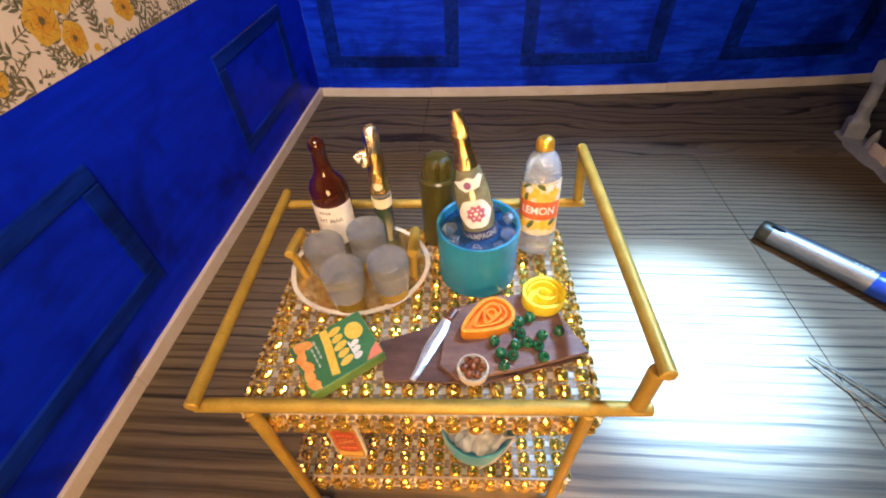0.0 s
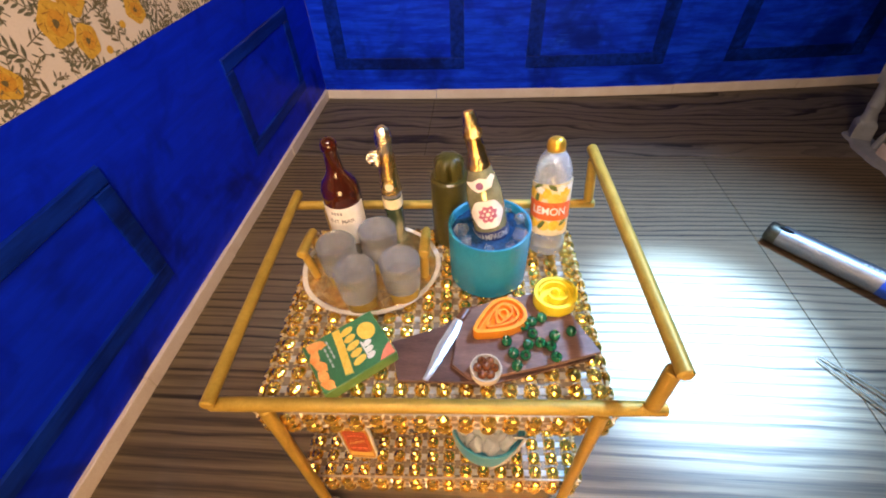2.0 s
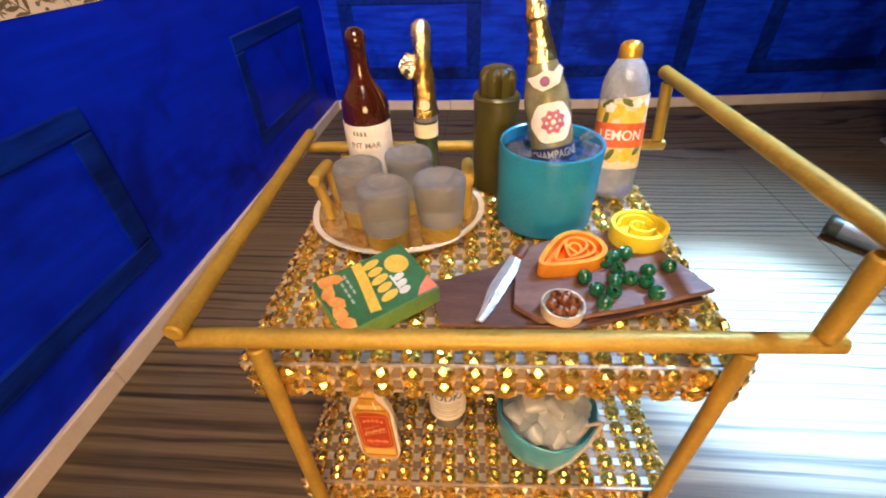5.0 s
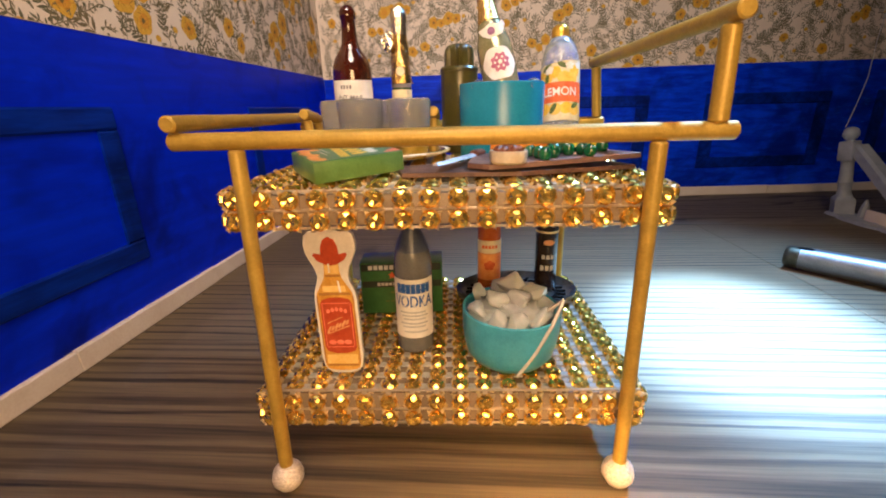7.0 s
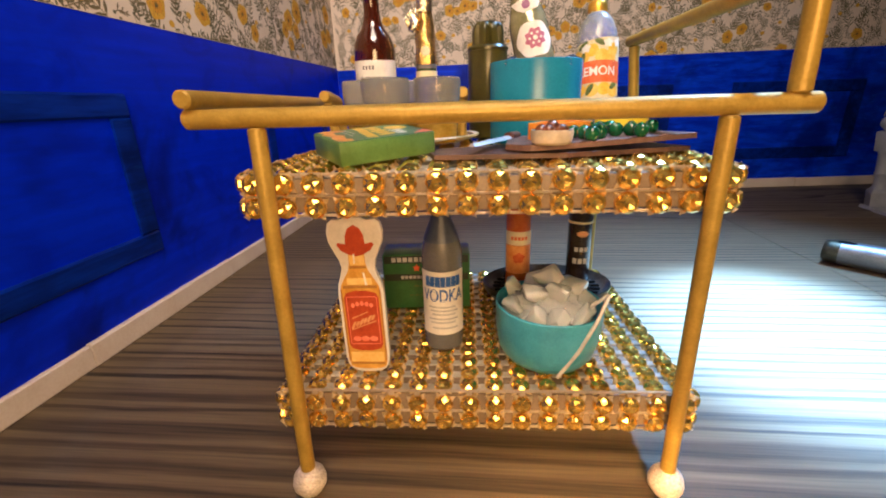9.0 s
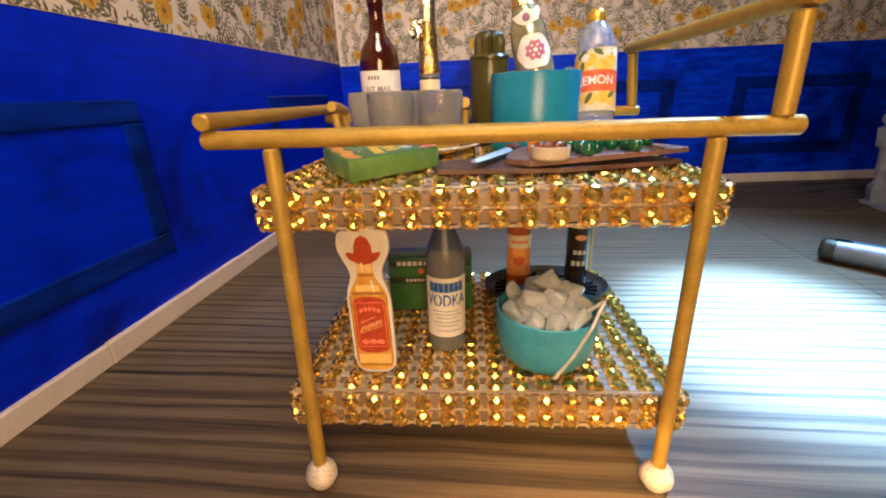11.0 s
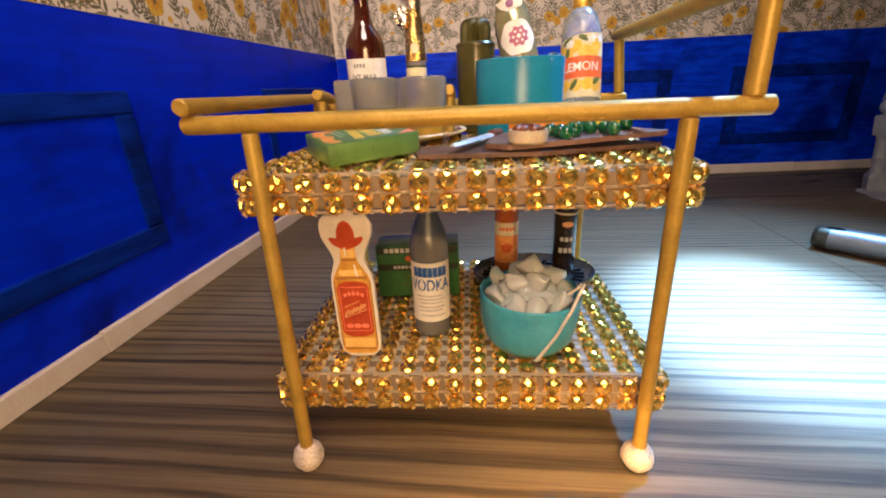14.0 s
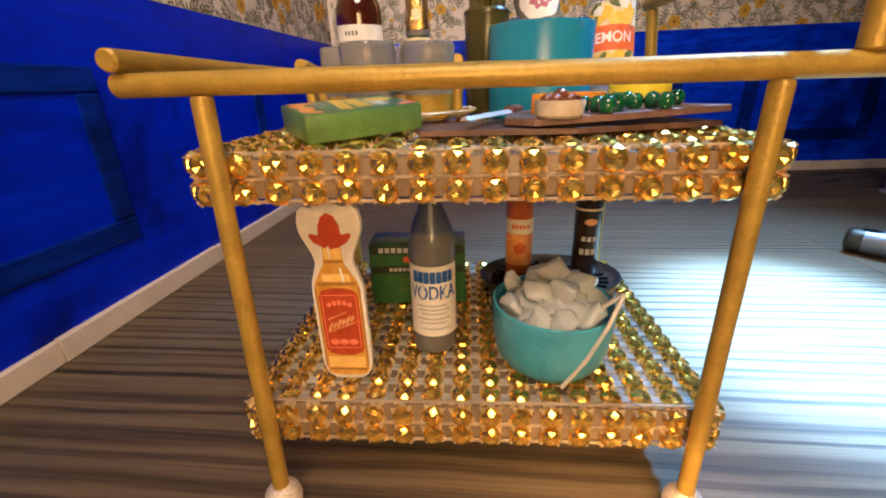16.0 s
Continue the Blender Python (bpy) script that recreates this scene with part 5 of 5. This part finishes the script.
# near-black bars stand in for the shaded openings of the key pattern
bm = bmesh.new()
for k in range(26):
    a = 2 * math.pi * k / 26
    for r0, r1, w in ((15.5, 19.4, 0.55), (15.2, 16.3, 1.5)):
        q = box(r0, -w, 1.3, r1, w, 2.1, 0)
        bmesh.ops.rotate(q, cent=(0, 0, 0), matrix=Matrix.Rotation(a + (0.06 if w > 1 else 0), 3, "Z"), verts=q.verts)
        merge(bm, q)
bmesh.ops.scale(bm, vec=(1, 0.72, 1), verts=bm.verts)
part("key_pattern", bm, M_HOLE_SHADE, tray, "black key pattern ring", smooth=False, kind="stuff")

sauce = thing("sauce_bottle", at(15.2, 61.6, LOW + 1.4), "orange-red sauce bottle with pale bands on the tray", "bottle")
part("glass_body", lathe([(0, 0), (4.0, 0), (4.4, 0.5), (4.4, 31), (4.0, 34), (2.6, 37), (2.2, 41.0), (0, 41.2)], 32), M_SAUCE, sauce)
part("label", wrapped_band(-6, 6, 16.4, 21.4, 4.48), M_CREAM, sauce, "cream paper band")
part("front_label", wrapped_band(-6, 6, 5.5, 16.2, 4.46), M_ORANGEPR, sauce, "orange label")
part("pepper_print", wrapped([disc(-0.2, 11.6, 2.2, 1.9, 16, 0.3, 0.15, 5)] + bars(-3.2, 3.2, 19.0, 1.3, 5), 4.66), M_REDOR, sauce, smooth=False)

dark = thing("dark_bottle", at(36.8, 61.6, LOW + 1.4), "near-black bottle with faint brown lettering on the tray", "bottle")
part("glass_body", lathe([(0, 0), (3.9, 0), (4.2, 0.5), (4.2, 31), (3.8, 34), (2.5, 37), (2.1, 41.0), (0, 41.2)], 32), M_DARKB, dark)
part("lettering", wrapped(bars(-2.6, 2.6, 14.6, 1.6, 3) + bars(-3.0, 2.6, 10.2, 2.0, 3), 4.3), M_GREYPR, dark, smooth=False)
part("print_ring", wrapped_band(-7, 7, 24.0, 24.7, 4.25), M_CREAM, dark)
part("emblem", wrapped([disc(0, 20.4, 2.2, 1.1, 14)], 4.32), M_PALEPR, dark, smooth=False)

bowl = thing("ice_bowl", at(18.4, 18.6, LOW - 0.3, 0, 0, 1.5) @ Matrix.Scale(0.935, 4), "turquoise round bowl heaped with cloudy ice", "bowl")
part("shell", lathe([(0, 0.0), (8.6, 0.0), (11.8, 1.0), (13.6, 3.4), (14.4, 6.8), (14.9, 10.4), (15.1, 15.4), (15.2, 17.2), (14.9, 17.6), (14.4, 17.2), (13.9, 13.6), (13.0, 11.0), (0, 11.0)], 60), M_TURQ2, bowl)
bm = bmesh.new()
bmesh.ops.create_icosphere(bm, subdivisions=4, radius=1)
for v in bm.verts:
    d = v.co.normalized()
    k = 1 + 0.16 * noise.cell(d * 2.6) + 0.10 * noise.cell(d * 5.1 + Vector((3, 1, 7))) + 0.05 * noise.noise(d * 9)
    v.co = Vector((d.x * 12.2 * min(k, 1.1), d.y * 12.2 * min(k, 1.1), 14.2 + d.z * (6.6 if d.z > 0 else 2.6) * k))
part("ice_block", bm, M_ICE_W, bowl, "cloudy white ice", angle=55)
rng = random.Random(4)
spots = [(8.6, 18, 47.4, 3.6), (10.5, 28.6, 48.4, 4.2), (14, 12.6, 47.4, 3.6), (20, 11.6, 47.2, 3.4), (26.4, 14.2, 47.2, 3.8), (29.0, 22, 47.4, 3.8), (25.4, 29.6, 48.6, 4.4), (17, 31, 49.4, 4.4), (14, 21.5, 50.6, 4.8), (21.4, 19.0, 50.6, 5.0), (19.2, 26.6, 52.0, 4.8), (25.6, 23.6, 50.6, 4.0)]
for k, (u, v, z, s) in enumerate(spots):
    ice = part("ice_chunk", shard(k + 20, s * 1.2, s * 1.0, s * 0.85), M_ICE_W, None, angle=28)
    ice.matrix_world = at(18.4 + 0.935 * (u - 18.6), 18.2 + 0.935 * (v - 21.4), LOW + 0.935 * (z - LOW), rng.uniform(0, 360), rng.uniform(-40, 40), rng.uniform(-40, 40))
    tagged(ice, "cloudy white ice chunk heaped in the bowl", "ice", "ice in the bowl")
tongs = thing("ice_tongs", at(0, 0, 0), "thin pale ice tongs leaning on the bowl", "tongs")
part("arm", tube([(20.0, 6.6, 31.0), (24.6, 6.2, 38.6), (28.8, 7.6, 46.0), (32.0, 10.0, 52.4)], 0.52, 10), M_TONG, tongs)
part("arm", tube([(32.0, 10.0, 52.4), (30.0, 10.6, 50.4), (27.4, 11.4, 47.8), (25.0, 12.0, 45.6)], 0.48, 10), M_TONG, tongs)

# ---- things on the floor ----
pen = thing("metal_tube_pen", look((0.2050, 0.2595, 0.0078), (0.3050, 0.1600, 0.0092)), "silver metal tube with a slot and a blue band", "tool")
R0 = 6.6
bm = lathe([(0, 0.8), (R0 - 2.2, 0.8), (R0 - 2.0, 0), (R0 - 0.8, 0), (R0 - 0.1, 0.9), (R0 + 0.2, 3.0), (R0 + 0.3, 7.5)], 40)
part("tip", bm, M_TIP, pen, "dulled dark metal tip").matrix_local = pose(0, 0, 0, 180, 0, 0)
part("barrel", lathe([(R0 + 0.3, 7.5), (R0 + 0.5, 20), (R0 + 0.9, 62)], 44), M_ALU, pen).matrix_local = pose(0, 0, 0, 180, 0, 0)
part("blue_band", lathe([(R0 + 0.95, 62), (R0 + 1.05, 62.2), (R0 + 1.05, 76), (R0 + 0.95, 76.2)], 44), M_BLUEPL, pen, "blue plastic band").matrix_local = pose(0, 0, 0, 180, 0, 0)
part("end_cap", lathe([(R0 + 0.9, 76.2), (R0 + 0.9, 134), (R0 - 0.6, 136), (0, 136)], 44), M_ALU, pen).matrix_local = pose(0, 0, 0, 180, 0, 0)
# flat patch on the barrel; the slot's inner shade is its colour
bm = bmesh.new()
for o in [disc(0, 9.6, 1.15, 4.4, 18)]:
    vs = []
    for x, y in o:
        a = x / 7.0 + 0.30
        vs.append(bm.verts.new(((R0 + 0.85) * math.sin(a), (R0 + 0.85) * math.cos(a), -y)))
    bm.faces.new(vs)
part("slot", bm, M_HOLE_SHADE, pen, "flat near-black patch for the slot's shaded hollow", smooth=False)
bm = bmesh.new()
for k in range(4):
    vs = []
    for x, y in rect(-0.7, 50 + 2.6 * k, 0.7, 51.8 + 2.6 * k):
        a = (x + 1.5) / 7.6
        vs.append(bm.verts.new(((R0 + 0.95) * math.sin(a), (R0 + 0.95) * math.cos(a), -y)))
    bm.faces.new(vs)
part("lettering", bm, M_GREYPR, pen, smooth=False)

tweezers = thing("tweezers", pose(0, 0, 0), "slim steel tweezers lying open on the floor", "tweezers")
for k, (dx, dy) in enumerate(((0.0, 0.0), (2.2, 1.6))):
    a, b = Vector((194.6 + dx, 165.0 + dy, 1.6)), Vector((252, 94, 3.2 + k))
    d = (b - a).normalized()
    s = Vector((-d.y, d.x, 0))
    bm = bmesh.new()
    cols = []
    for i in range(13):
        f = i / 12
        c = a.lerp(b, f) + s * (3.4 * math.sin(math.pi * f) * (1 if k else -1))
        w = 0.35 + 2.4 * min(1.0, f * 1.6)
        cols.append([bm.verts.new(c + s * q * 0.5 + Vector((0, 0, z))) for q, z in ((-0.9, -w * 0.45), (0.9, -w * 0.45), (0.9, w * 0.5), (-0.9, w * 0.5))])
    for p, q in zip(cols, cols[1:]):
        for n in range(4):
            bm.faces.new((p[n], q[n], q[(n + 1) % 4], p[(n + 1) % 4]))
    bm.faces.new(cols[0][::-1])
    bm.faces.new(cols[-1])
    bmesh.ops.recalc_face_normals(bm, faces=bm.faces[:])
    part("arm", bm, M_TWEEZ, tweezers, smooth=False)

# stair rail of white plastic, torn from a toy stair: newel, sloping rail, jagged foot
stair = thing("stair_rail", pose(0.336, 0.398, 0), "translucent white plastic stair rail with turned newel post", "stair rail")
newel = part("newel_post", lathe([(0, 18), (6.2, 18), (5.4, 20), (4.7, 23), (4.9, 30), (5.4, 31), (4.9, 32.2), (4.6, 40), (4.5, 48), (5.4, 50.5), (0, 50.5)], 24), M_WHITEPL, stair)
newel.matrix_local = pose(0, 0, 0, 0, -8, 0)
part("base_block", lathe([(0, 2.2), (9.9, 2.2), (9.9, 14.5), (9.2, 16.2), (6.4, 18.6), (0, 18.6)], 4), M_WHITEPL, newel, smooth=False).rotation_euler = (0, 0, radians(24))
part("top_block", box(-5.6, -5.6, 50, 5.6, 5.6, 66.5, 1.2), M_WHITEPL, newel).rotation_euler = (0, 0, radians(24))
part("finial", lathe([(3.4, 66), (2.8, 67.6), (4.2, 68.8), (5.6, 71.2), (5.8, 73.4), (4.9, 76.2), (2.8, 78.0), (0, 78.6)], 24), M_WHITEPL, newel)
rail_top, rail_foot = Vector((-3, -4, 60)), Vector((-6, -92, 3.5))
axis = (rail_foot - rail_top).normalized()
across = axis.cross(Vector((0, 0, 1))).normalized()
upward = across.cross(axis)
bm = bmesh.new()
profile = [(-5.2, -4.6), (5.2, -4.6), (5.2, 2.6), (3.6, 4.6), (-3.6, 4.6), (-5.2, 2.6)]
rings_ = [[bm.verts.new(c + across * p + upward * q) for p, q in profile] for c in (rail_top.lerp(rail_foot, i / 6) for i in range(7))]
for p, q in zip(rings_, rings_[1:]):
    for n in range(6):
        bm.faces.new((p[n], q[n], q[(n + 1) % 6], p[(n + 1) % 6]))
bm.faces.new(rings_[0])
bm.faces.new(rings_[-1])
bmesh.ops.recalc_face_normals(bm, faces=bm.faces[:])
part("handrail", bm, M_WHITEPL, stair, smooth=False)
rng = random.Random(41)
bm = bmesh.new()
near, far_ = [], []
for i in range(15):
    y = 8 - 104 * i / 14
    near.append((-10.5 + rng.uniform(-3.4, 1.6) + (3 if i in (0, 14) else 0), y, rng.uniform(1.6, 3.4)))
    far_.append((8.5 + rng.uniform(-1.5, 1.5), y + rng.uniform(-2, 2), rng.uniform(2.0, 4.0)))
low = [[bm.verts.new((x, y, 0)) for x, y, z in row] for row in (near, far_)]
high = [[bm.verts.new((x + (0.8 if k == 0 else -0.8), y, z)) for x, y, z in row] for k, row in enumerate((near, far_))]
for i in range(14):
    bm.faces.new((high[0][i], high[0][i + 1], high[1][i + 1], high[1][i]))
    bm.faces.new((low[0][i], low[1][i], low[1][i + 1], low[0][i + 1]))
    bm.faces.new((low[0][i], low[0][i + 1], high[0][i + 1], high[0][i]))
    bm.faces.new((low[1][i], high[1][i], high[1][i + 1], low[1][i + 1]))
for i in (0, 14):
    bm.faces.new((low[0][i], high[0][i], high[1][i], low[1][i]))
bmesh.ops.recalc_face_normals(bm, faces=bm.faces[:])
part("torn_foot", bm, M_WHITEPL, stair, "jagged torn white plastic edge", smooth=False)
for y, h, w in ((-21, 19, 3.4), (-62, 12, 3.0)):
    part("baluster_stub", lathe([(0, 2), (w, 2), (w * 1.05, 7), (w * 0.8, h * 0.7), (w * 0.35, h * 0.93), (0, h)], 7), M_WHITEPL, stair, "broken white plastic stub", smooth=False).location = (1 * MM, y * MM, 0)
part("torn_card", box(-3.5, -50, 2.2, -1.5, -28, 12, 0.6), M_STICK, stair, "tan torn cardboard piece")
cord = thing("cord", ID, "thin grey cord running up from the stair rail", "cord")
part("strand", tube([(320, 398, 77), (330, 407, 94), (343, 420, 118), (354, 436, 147), (367, 452, 185)], 0.35, 8), M_CORD, cord)


# ---- floor, in large wood-print tiles ----
floor = part("floor", box(-330, -400, -12, 560, 560, -3.2, 0), M_OUTER, None)
tagged(floor, "grey-brown wood-print vinyl tile floor with dark grain", "floor", kind="structure")
floor.matrix_world = pose(0.010, 0.076, 0, 0, 0, 2.9)
for v0, v1, joints in ((-334, -30, (-330, 220, 520)), (-30, 275, (-330, 200, 520)), (275, 560, (-330, -36, 560))):
    for u0, u1 in zip(joints, joints[1:]):
        part("plank", box(u0 + 0.2, v0 + 0.2, -3.2, u1 - 0.2, v1 - 0.2, 0, 0.25, 1), M_FLOOR_FAR if v0 > 200 else M_FLOOR, floor)
